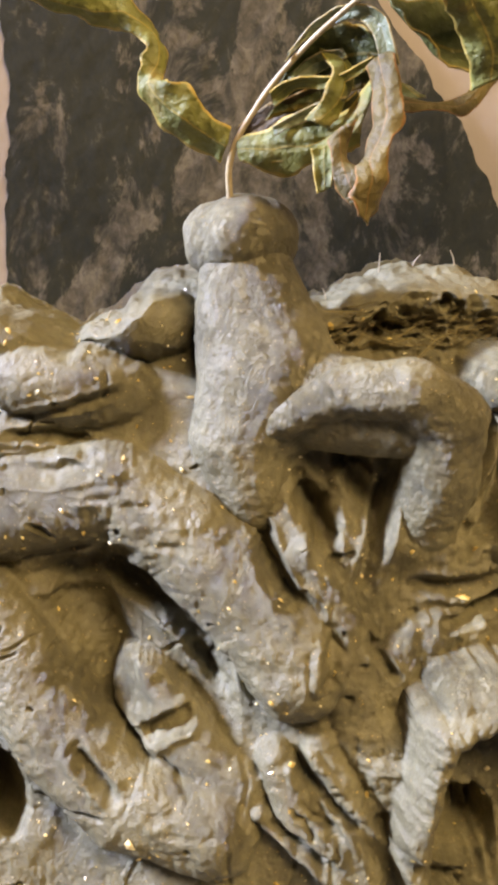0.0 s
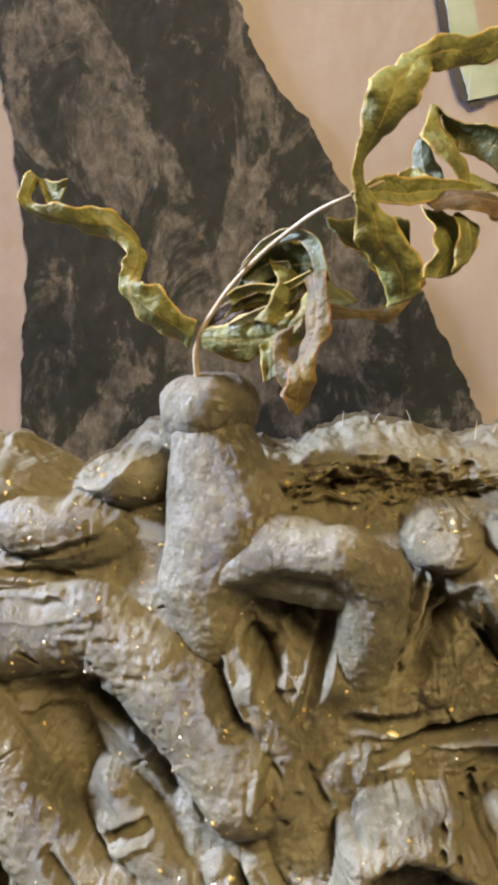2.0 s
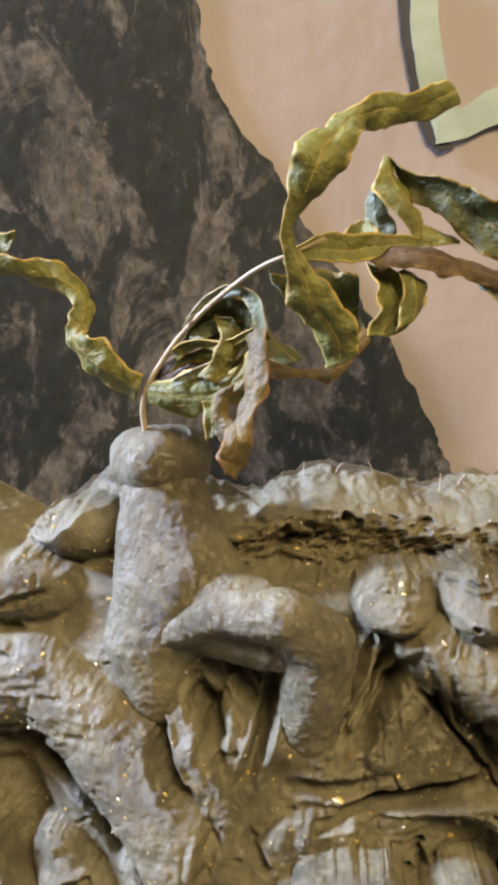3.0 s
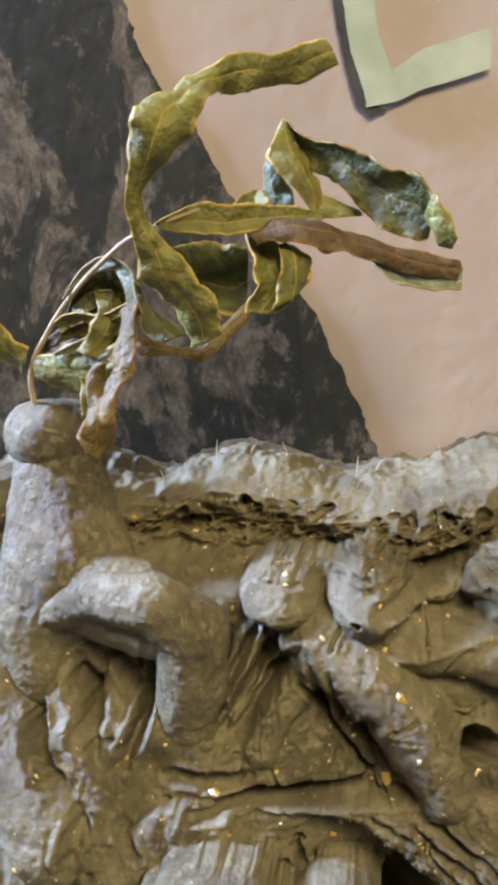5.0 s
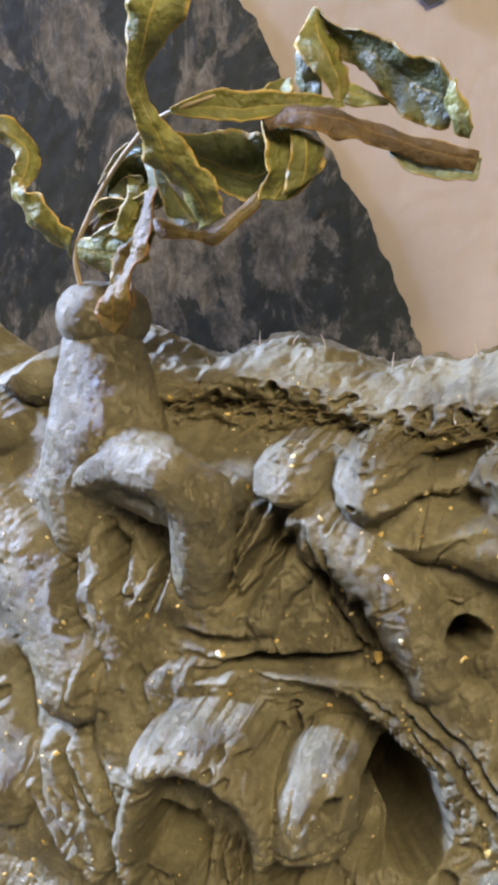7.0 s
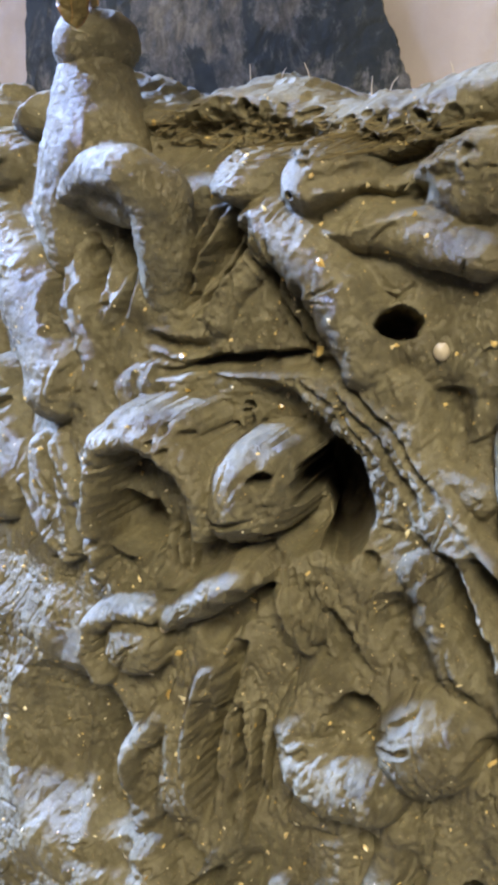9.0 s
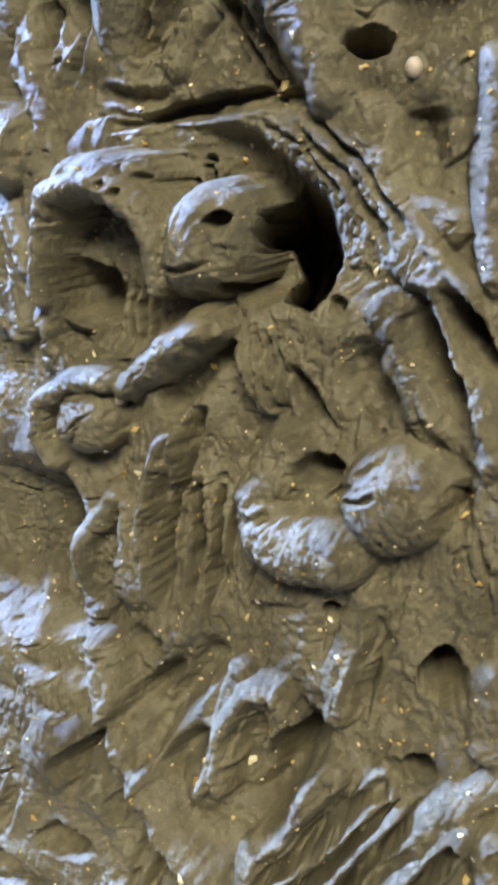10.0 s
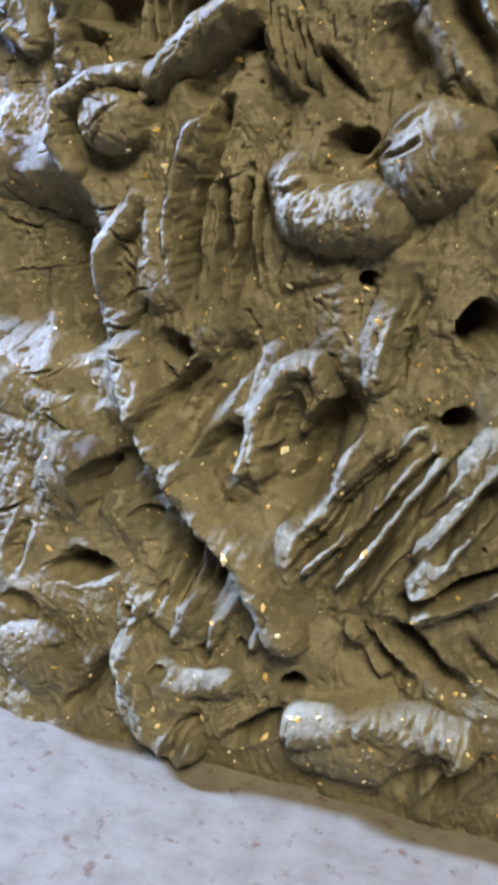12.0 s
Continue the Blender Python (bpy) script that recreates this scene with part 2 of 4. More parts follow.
coil([(5.31, 12.18), (4.35, 10.84), (3.88, 9.90)], 0.46, 0.4)
groove([(6.39, 11.09), (6.23, 10.44)], 0.16, 0.4)
groove([(7.50, 9.22), (6.25, 9.07), (3.39, 8.61)], 0.16, 0.35)
ridge([(5.1, 5.9, 12.4), (6.2, 5.5, 11.8), (7.2, 5.3, 10.9), (7.85, 5.2, 10.0), (8.1, 5.3, 9.4)], 0.98, 1.7)
groove([(2.37, 8.41), (4.58, 8.96), (6.37, 9.32), (6.46, 9.68)], 0.19, 0.35)
groove([(5.13, 11.38), (5.43, 10.46)], 0.13, 0.25)
groove([(6.19, 10.46), (6.87, 9.90)], 0.12, 0.2)
coil([(6.38, 14.16), (7.81, 14.68), (9.57, 15.79)], 0.70, 1)
dome(9.87, 13.60, 1.42, 1.17, 0, 1.4)
coil([(7.02, 12.51), (8.67, 12.44), (10.55, 12.07)], 0.62, 0.95)
groove([(6.66, 12.75), (7.99, 13.12), (8.92, 13.43)], 0.24, 0.6)
groove([(6.51, 13.58), (8.42, 14.18), (9.44, 14.53)], 0.20, 0.5)
coil([(4.93, 13.48), (6.84, 13.37)], 0.76, 0.55)
hole(8.85, 10.45, 0.46, 0.32, -20, 3)
coil([(9.02, 8.95), (9.65, 7.42)], 0.59, 0.55)
coil([(8.37, 9.07), (10.24, 6.40), (11.63, 5.25)], 0.59, 0.5)
groove([(10.20, 9.10), (10.55, 7.90)], 0.39, 0.5)
coil([(-1.53, 5.81), (-1.03, 4.57), (0.39, 3.43)], 0.38, 0.5)
coil([(-0.46, 6.15), (0.11, 5.05)], 0.31, 0.4)
groove([(-1.01, 5.73), (-0.31, 4.39)], 0.16, 0.35)
coil([(1.60, 2.69), (2.59, 2.06)], 0.61, 0.5)
coil([(6.94, 3.39), (7.67, 2.62)], 0.42, 0.45)
groove([(8.08, 3.19), (8.93, 2.47)], 0.19, 0.45)
basin([(10.06, 3.27)], 0.80, 0.5)
poke(9.02, 4.87, 0.21, 0.24, 0, 0.5)
coil([(5.03, 1.78), (4.69, 0.04), (4.64, -1.40), (4.74, -2.67)], 0.71, 0.55)
groove([(5.96, 0.35), (6.44, -2.35)], 0.13, 0.45)
groove([(6.58, 0.48), (7.01, -2.34)], 0.12, 0.4)
groove([(5.20, 0.48), (5.35, -1.91), (5.54, -2.44)], 0.17, 0.4)
groove([(6.19, 3.90), (6.47, 3.15)], 0.19, 0.6)
ridge([(8.4, 3.5, 1.5), (7.85, 3.0, 0.4), (8.2, 2.55, -0.4), (9.0, 2.25, -0.6), (10.0, 2.4, -0.4)], 0.95, 1.8)
knob(11.1, 2.75, 1.0, 1.35, 1.35, 0, 1.6)
poke(9.25, 1.25, 0.45, 0.36, 10, 1.2)
groove([(11.54, 2.61), (12.55, 1.84), (12.38, 0.71)], 0.24, 0.6)
groove([(7.67, -0.10), (8.39, 0.13)], 0.13, 0.2)
coil([(10.32, 4.87), (11.81, 2.96), (12.80, 2.21)], 0.58, 0.5)
groove([(10.70, 5.11), (11.83, 3.73)], 0.29, 0.5)
groove([(11.38, 5.54), (12.50, 4.07)], 0.24, 0.4)
basin([(9.76, 3.77)], 0.63, 0.5)
hole(10.03, -1.76, 0.25, 0.22, 0, 2)
hole(12.8, -2.6, 0.55, 0.55, 0, 2.2)
hole(12.65, -4.75, 0.42, 0.33, 20, 1.8)
poke(5.26, -3.93, 0.55, 0.35, 0, 0.5)
coil([(10.85, -1.36), (10.64, -2.59), (10.59, -3.94)], 0.51, 0.4)
groove([(11.41, -1.95), (10.98, -4.19)], 0.13, 0.35)
groove([(7.90, -2.52), (9.30, -1.87)], 0.13, 0.2)
ridge([(11.8, 5.4, 10.0), (12.0, 5.0, 7.5), (12.4, 4.7, 5.9)], 0.55, 1.2)
ridge([(9.1, 6.0, 8.8), (9.55, 5.4, 7.9), (9.8, 5.3, 7.4)], 0.45, 0.9)
groove([(12.83, 8.84), (13.15, 6.70), (13.18, 5.94)], 0.23, 0.6)
basin([(13.55, 4.66)], 0.69, 0.7)
coil([(9.32, 8.80), (10.16, 7.23), (11.28, 6.72)], 0.48, 0.4)
coil([(4.15, -4.07), (5.05, -5.97), (6.70, -7.51), (8.13, -8.55), (9.37, -10.18)], 0.5, 1.05)
groove([(5.05, -6.05), (7.08, -3.41)], 0.43, 0.5)
groove([(6.54, -7.11), (7.33, -5.69)], 0.37, 0.45)
groove([(8.73, -7.13), (9.39, -4.98)], 0.62, 0.8)
coil([(7.66, -6.19), (7.92, -3.85)], 0.36, 0.5)
coil([(8.27, -4.21), (8.93, -4.47), (9.42, -5.42)], 0.25, 0.4)
groove([(11.14, -1.48), (10.92, -3.74)], 0.16, 0.45)
coil([(9.04, -9.46), (9.13, -7.87), (9.84, -6.74), (10.75, -5.36)], 0.38, 0.45)
coil([(10.15, -7.59), (11.23, -6.40), (11.87, -5.36)], 0.40, 0.45)
coil([(12.31, -7.48), (12.88, -6.20), (13.61, -5.17)], 0.51, 0.6)
coil([(12.38, -8.97), (14.50, -7.97)], 0.36, 0.5)
groove([(10.56, -9.13), (12.79, -6.25)], 0.16, 0.5)
groove([(12.52, -7.79), (13.79, -5.88)], 0.15, 0.5)
groove([(9.90, -7.64), (12.14, -5.02)], 0.20, 0.6)
groove([(11.86, -9.01), (14.62, -7.56)], 0.17, 0.5)
groove([(10.98, -9.99), (12.70, -10.84)], 0.21, 0.35)
coil([(14.24, 1.48), (14.74, -0.09), (15.32, -1.41)], 0.83, 0.6)
coil([(13.76, -2.44), (14.10, -3.74)], 0.50, 0.5)
coil([(13.69, -5.07), (14.98, -3.81)], 0.37, 0.4)
poke(15.03, -5.69, 0.47, 0.25, 0, 0.6)
dome(15.70, -6.56, 1.19, 1.58, 0, 0.6)
dome(16.24, -9.41, 1.07, 1.10, 0, 0.5)
groove([(14.96, -8.83), (15.51, -9.84)], 0.15, 0.4)
groove([(14.66, -3.72), (15.61, -4.83)], 0.17, 0.4)
groove([(13.57, -0.10), (14.27, -2.06)], 0.12, 0.3)
poke(4.20, -7.09, 0.49, 0.30, 0, 0.4)
poke(3.69, -7.45, 0.31, 0.44, 10, 0.5)
dome(2.90, -7.64, 0.93, 1.39, -10, 0.6)
poke(3.65, -9.66, 0.78, 0.47, 0, 0.6)
hole(9.62, -11.46, 0.26, 0.31, 0, 1.6)
poke(5.44, -3.94, 0.30, 0.23, 0, 0.5)
dome(6.12, -12.71, 1.14, 1.30, -20, 0.8)
dome(11.56, -12.47, 2.13, 1.01, 18, 0.85)
groove([(8.34, -13.30), (9.30, -12.43)], 0.17, 0.45)
groove([(12.28, -13.44), (13.05, -12.04)], 0.24, 0.4)
groove([(13.26, -13.61), (13.90, -12.39)], 0.24, 0.4)
groove([(10.63, -10.36), (12.12, -11.14)], 0.27, 0.35)
groove([(11.75, -9.57), (13.68, -10.90)], 0.27, 0.35)
groove([(6.37, -8.42), (6.39, -9.71)], 0.20, 0.45)
groove([(7.49, -8.78), (7.18, -9.83)], 0.17, 0.4)
coil([(5.77, -10.34), (6.74, -10.57)], 0.43, 0.35)
basin([(0.83, -2.53)], 2.64, 1.3)
groove([(3.66, -13.58), (4.57, -12.06)], 0.24, 0.5)
coil([(0.24, -5.47), (1.75, -6.12), (3.42, -6.17)], 0.59, 0.25)
groove([(1.49, -10.08), (1.85, -8.80)], 0.21, 0.4)
poke(1.92, -10.92, 0.48, 0.36, 0, 0.5)
dome(2.54, -12.41, 1.27, 1.06, 0, 0.5)
basin([(0.05, 11.87), (0.60, 10.87)], 0.85, 0.35)
groove([(-0.60, 11.33), (-0.04, 9.97)], 0.26, 0.5)
groove([(1.25, 11.52), (0.95, 9.62)], 0.18, 0.4)
groove([(2.53, -4.79), (4.30, -6.80), (6.22, -8.45), (7.95, -9.96)], 0.58, 0.7)
basin([(-4.79, 6.87), (-5.51, 8.49)], 0.76, 0.8)
groove([(-6.67, 9.17), (-4.84, 9.37), (-3.60, 8.59), (-2.42, 7.25)], 0.25, 0.6)
coil([(-1.81, 4.69), (-0.67, 3.73), (0.37, 3.10)], 0.21, 0.55)
coil([(-1.18, 5.66), (-0.11, 4.34), (0.44, 3.36)], 0.21, 0.55)
coil([(-0.62, 5.95), (0.21, 4.72)], 0.19, 0.5)
groove([(-1.69, 4.64), (-0.44, 3.70)], 0.13, 0.35)
groove([(5.54, 1.14), (5.17, -0.83), (5.58, -2.10)], 0.21, 0.65)
groove([(1.65, -1.31), (2.23, -3.28), (2.87, -4.67)], 0.64, 1.2)
groove([(7.95, 3.27), (9.18, 2.26)], 0.11, 0.35)
groove([(7.63, 2.90), (8.28, 2.22)], 0.10, 0.3)
coil([(9.16, 7.81), (10.77, 6.58), (11.88, 5.56)], 0.22, 0.6)
groove([(10.95, 5.10), (11.86, 3.75), (12.40, 3.25)], 0.31, 0.6)
groove([(11.57, 5.37), (12.22, 4.63)], 0.23, 0.5)
groove([(10.18, 1.48), (10.94, 2.02)], 0.08, 0.2)
groove([(10.13, 0.93), (10.92, 1.32)], 0.08, 0.2)
groove([(9.45, 0.56), (10.20, 1.37)], 0.08, 0.2)
groove([(4.96, 12.31), (5.39, 10.70)], 0.09, 0.2)
groove([(5.41, 12.07), (5.75, 10.60)], 0.08, 0.2)
groove([(6.32, 10.26), (6.68, 9.48)], 0.10, 0.25)
groove([(2.37, 12.68), (2.54, 10.69)], 0.13, 0.4)
groove([(2.94, 12.44), (2.80, 10.72)], 0.13, 0.4)
groove([(4.27, 11.71), (3.31, 10.19)], 0.15, 0.45)
coil([(2.79, 12.86), (2.83, 10.75)], 0.21, 0.4)
groove([(-1.65, 10.53), (-0.89, 9.08)], 0.16, 0.4)
groove([(-0.53, 11.44), (0.12, 9.53)], 0.14, 0.35)
groove([(0.38, 12.26), (0.89, 10.82)], 0.22, 0.5)
groove([(4.69, -6.03), (6.15, -4.26)], 0.17, 0.5)
groove([(5.61, -6.55), (7.16, -3.69)], 0.28, 0.65)
groove([(6.47, -6.80), (7.19, -5.58)], 0.21, 0.55)
coil([(7.61, -6.44), (7.86, -4.94), (8.27, -3.95)], 0.22, 0.75)
coil([(7.73, -6.04), (8.29, -5.81), (8.53, -4.71)], 0.16, 0.6)
coil([(8.95, -5.43), (9.23, -4.60), (8.97, -4.00)], 0.16, 0.55)
groove([(9.38, -6.76), (9.87, -4.71)], 0.38, 0.8)
coil([(9.22, -8.86), (9.30, -7.87), (9.81, -6.96), (10.94, -5.46)], 0.12, 0.5)
coil([(9.63, -8.62), (10.67, -7.04), (11.99, -5.26)], 0.12, 0.5)
coil([(10.30, -8.73), (11.35, -7.27), (12.40, -5.67)], 0.14, 0.5)
coil([(11.02, -8.82), (12.13, -7.10), (13.14, -5.41)], 0.14, 0.5)
coil([(12.37, -8.35), (13.11, -6.83), (13.88, -5.46)], 0.38, 0.75)
groove([(9.31, -8.68), (10.26, -7.23), (11.44, -5.58)], 0.11, 0.45)
groove([(9.89, -9.10), (11.11, -7.18), (12.12, -5.58)], 0.12, 0.5)
groove([(10.61, -9.06), (11.62, -7.32), (12.78, -5.57)], 0.13, 0.5)
groove([(12.62, -7.61), (13.73, -5.76)], 0.15, 0.65)
groove([(12.00, -8.91), (13.25, -8.25), (14.90, -7.33)], 0.15, 0.65)
groove([(11.20, -10.15), (12.30, -10.98)], 0.23, 0.45)
groove([(11.62, -9.62), (13.34, -10.51)], 0.23, 0.45)
groove([(13.47, -9.66), (14.91, -10.46)], 0.18, 0.35)
coil([(10.77, -9.77), (11.76, -10.75)], 0.16, 0.3)
coil([(14.42, -5.74), (15.18, -7.25), (15.70, -9.64)], 0.50, 0.6)
coil([(5.29, -11.55), (6.08, -13.23), (6.92, -13.63)], 0.58, 0.95)
coil([(6.51, -12.13), (7.92, -11.70)], 0.43, 0.7)
groove([(6.66, -13.91), (7.21, -12.86)], 0.18, 0.45)
coil([(9.97, -12.36), (11.72, -11.79), (13.66, -11.95)], 0.60, 0.95)
groove([(12.60, -13.44), (13.53, -11.90)], 0.19, 0.45)
groove([(13.20, -13.71), (14.37, -12.20)], 0.19, 0.45)
groove([(8.21, -13.36), (9.37, -12.18)], 0.17, 0.4)
groove([(5.93, -8.62), (5.96, -10.09)], 0.12, 0.35)
groove([(6.41, -8.51), (6.39, -10.28)], 0.12, 0.35)
groove([(6.90, -8.54), (6.94, -10.14)], 0.11, 0.35)
groove([(7.38, -8.58), (7.24, -9.92)], 0.11, 0.35)
poke(3.58, -7.37, 0.35, 0.44, 0, 0.7)
poke(5.06, -8.23, 0.37, 0.32, 0, 0.6)
poke(3.53, -9.86, 0.72, 0.33, 0, 0.7)
poke(6.28, -11.71, 0.22, 0.18, 0, 0.4)
poke(7.21, -11.13, 0.19, 0.20, 0, 0.4)
poke(8.14, -10.86, 0.18, 0.17, 0, 0.4)
poke(5.17, -10.59, 0.22, 0.15, 0, 0.4)
groove([(3.59, -13.70), (4.43, -12.24)], 0.15, 0.4)
coil([(5.20, -11.08), (5.46, -10.24)], 0.20, 0.5)
coil([(6.50, -10.72), (6.88, -9.87)], 0.19, 0.5)
coil([(7.47, -10.75), (7.82, -9.78)], 0.18, 0.5)
coil([(8.55, -10.60), (8.88, -9.65)], 0.19, 0.5)

# The face: a ball of clay with one eye, in a hollow under a brow, beside a looped coil.
ridge([(5.4, 6.0, 8.8), (7.3, 5.6, 8.35), (8.7, 5.25, 7.4), (10.0, 5.0, 6.1)], 0.7, 0.6)
carve([(4.5, 6.2, 7.6), (5.6, 6.7, 7.6), (6.8, 6.9, 6.9), (6.9, 6.7, 5.6)], 1.1, 0.45)
hole(7.85, 6.1, 0.92, 1.35, 22, 6)
groove([(7.4, 8.5), (8.7, 7.65), (10.2, 6.2)], 0.10, 0.3)
groove([(7.9, 8.75), (9.2, 7.85), (10.3, 6.7)], 0.09, 0.3)
groove([(6.4, 8.6), (7.6, 8.15), (8.6, 7.3)], 0.07, 0.2)
carve([(2.4, 4.9, 6.1), (3.4, 4.6, 6.0)], 1.15, 0.35)
carve([(1.9, 6.6, 4.5), (2.5, 6.2, 4.3)], 0.8, 0.25)
carve([(3.3, 4.7, 4.1), (4.2, 4.6, 3.9)], 0.9, 0.4)
ridge([(1.35, 3.8, 3.0), (1.3, 3.5, 4.4), (1.55, 3.3, 5.8), (1.85, 3.25, 6.9), (2.8, 3.3, 7.25), (3.8, 3.3, 7.1), (4.4, 3.4, 6.6), (4.65, 3.5, 5.9), (4.9, 3.6, 5.1)], 0.44, 1.3)
ridge([(2.3, 3.5, 7.3), (3.1, 3.6, 7.4), (3.9, 3.9, 7.3)], 0.5, 1.2)
knob(5.7, 3.45, 5.9, 1.2, 1.5, -14, 2.2)
hole(6.3, 6.6, 0.17, 0.17, 0, 0.9)
hole(6.4, 5.0, 0.19, 0.2, 0, 1.2)
groove([(5.1, 5.5), (5.6, 5.42), (6.25, 5.72)], 0.08, 0.22)
groove([(5.5, 6.9), (5.42, 6.2), (5.7, 5.95)], 0.045, 0.12)
groove([(4.85, 7.3), (5.05, 6.85)], 0.10, 0.4)
groove([(5.25, 7.3), (5.15, 6.7)], 0.06, 0.2)
poke(5.0, 6.1, 0.09, 0.09, 0, 0.15)
for x, z in ((3.6, 7.25), (4.0, 7.12), (4.5, 7.12), (4.8, 7.42), (4.2, 7.36), (4.9, 7.62), (3.75, 7.5)):
    poke(x, z, 0.13, 0.10, -20, 0.4)
for x, w in ((2.75, 0.05), (3.1, -0.05), (3.5, 0.1), (3.9, 0.0), (4.3, -0.1)):
    groove([(x, 4.7), (x + w, 3.3)], 0.09, 0.3)
carve([(5.3, 4.6, 2.2), (6.35, 4.9, 3.55)], 0.42, 0.3)
ridge([(4.0, 3.35, 2.45), (5.2, 3.1, 3.4), (6.0, 3.15, 4.0)], 0.58, 1.3)
knob(3.05, 2.75, 1.45, 0.98, 0.84, 0, 1.0)
ridge([(3.5, 3.15, 2.55), (2.5, 3.0, 2.3), (1.65, 2.9, 1.7), (1.5, 2.9, 0.9), (1.95, 3.0, 0.15)], 0.36, 1.0)
for k in range(6):
    groove([(6.3 + 0.22 * k, 4.5 - 0.1 * k), (6.75 + 0.3 * k, 3.0 - 0.12 * k)], 0.06, 0.2)

# The looped coil below it, the creases beside it and the finger slots.
ridge([(5.35, 3.0, 1.1), (5.0, 2.8, -0.4), (5.0, 2.8, -1.9), (4.6, 2.8, -3.0)], 0.55, 1.0)
ridge([(3.9, 2.9, -0.3), (3.05, 2.75, -1.9), (2.95, 2.7, -3.1), (3.5, 2.6, -3.7), (4.3, 2.65, -2.9), (4.5, 2.75, -1.5), (4.3, 2.9, -0.5)], 0.42, 1.1)
carve([(3.7, 3.3, -1.6), (3.6, 3.2, -2.8)], 0.34, 0.2)
for k in range(5):
    groove([(3.4 + 0.1 * k, -1.2 - 0.4 * k), (3.75 + 0.08 * k, -1.5 - 0.4 * k)], 0.05, 0.2)
groove([(5.95, 2.0), (5.7, 0.6), (5.45, -0.7), (5.5, -2.7)], 0.15, 0.9)
groove([(6.1, 0.1), (6.12, -1.4), (6.2, -2.8)], 0.09, 0.55)
groove([(6.65, 0.2), (6.72, -1.3), (6.7, -3.1)], 0.10, 0.6)
groove([(7.1, 0.1), (7.2, -2.0)], 0.08, 0.4)
groove([(6.45, 3.8), (6.8, 3.1)], 0.14, 0.7)
ridge([(10.5, 4.2, 3.8), (11.5, 3.9, 2.7), (12.5, 3.6, 1.7)], 0.42, 0.8)
ridge([(11.2, 4.4, 4.9), (12.3, 4.0, 3.6), (13.1, 3.6, 2.3)], 0.42, 0.8)
groove([(10.8, 4.65), (11.8, 3.35), (12.6, 2.4)], 0.26, 0.8)
groove([(11.6, 5.3), (12.6, 3.9)], 0.24, 0.7)
carve([(10.2, 4.9, 3.2)], 0.6, 0.35)
groove([(2.3, 8.35), (4.3, 8.9), (6.4, 9.35)], 0.11, 0.5)
groove([(2.45, 12.6), (2.3, 11.2)], 0.09, 0.4)
groove([(4.2, 12.4), (2.7, 10.1)], 0.14, 0.7)
groove([(3.7, 12.7), (2.65, 10.4)], 0.11, 0.5)
for k in range(7):
    groove([(4.7 + 0.28 * k, 11.6 - 0.33 * k), (5.2 + 0.27 * k, 11.0 - 0.34 * k)], 0.07, 0.28)

# The folded leaf shape and the oval lump low on the front.
ridge([(8.0, 1.35, -6.5), (7.85, 1.6, -5.2), (8.4, 1.85, -4.0), (9.1, 1.9, -3.9), (9.45, 1.85, -4.8)], 0.3, 0.8)
carve([(8.6, 2.7, -4.8), (8.5, 2.5, -5.6)], 0.32, 0.25)
carve([(9.7, 2.9, -5.0), (9.1, 2.5, -6.8)], 0.5, 0.4)
knob(2.75, 1.0, -7.6, 0.85, 1.35, -10, 1.1)
groove([(3.9, -6.9), (3.75, -8.3)], 0.2, 0.5)

# Many short scratches and tears follow the way the fingers dragged the clay.
rng = random.Random(5)
flow = lattice(5.0, 5.0, 21) * 1.6
for _ in range(380):
    x, z = rng.uniform(-10.5, 17.0), rng.uniform(-14, 15)
    i, j = int((x - XS[0]) / STEP), int((z - ZS[0]) / STEP)
    a = flow[j, i] + rng.gauss(0, 0.35) + 1.2
    n = rng.uniform(0.15, 0.6)
    bend = rng.uniform(-0.5, 0.5)
    line = [(x - n * math.cos(a), z - n * math.sin(a)), (x, z), (x + n * math.cos(a + bend), z + n * math.sin(a + bend))]
    groove(line, rng.uniform(0.025, 0.06), rng.uniform(0.05, 0.18))
for _ in range(90):
    poke(rng.uniform(-10.5, 17.0), rng.uniform(-14, 15), rng.uniform(0.04, 0.09), rng.uniform(0.04, 0.09), rng.uniform(0, 180), rng.uniform(0.1, 0.25))

# Crumbled hollows in the rough band under the ledge.
for _ in range(90):
    poke(rng.uniform(0.6, 9.0), rng.uniform(14.35, 15.2), rng.uniform(0.06, 0.24), rng.uniform(0.06, 0.18), rng.uniform(0, 180), rng.uniform(0.08, 0.28))

# Fibres and crumbs: strong in the rough band under the ledge, faint elsewhere.
rough_band = np.exp(-(((GZ - 14.3) / 0.6) ** 2)) * (GX > 0.3)
crumb = lattice(0.3, 0.3, 11) + 0.7 * lattice(0.13, 0.13, 12)
patchy = np.clip(lattice(1.6, 1.6, 13) * 1.4 - 0.1, 0, 1)
H += CUT + crumb * (0.012 + 0.022 * patchy + 0.16 * rough_band) + 0.04 * lattice(0.6, 0.14, 14) * patchy
H += 0.16 * rough_band * lattice(0.5, 0.1, 18)


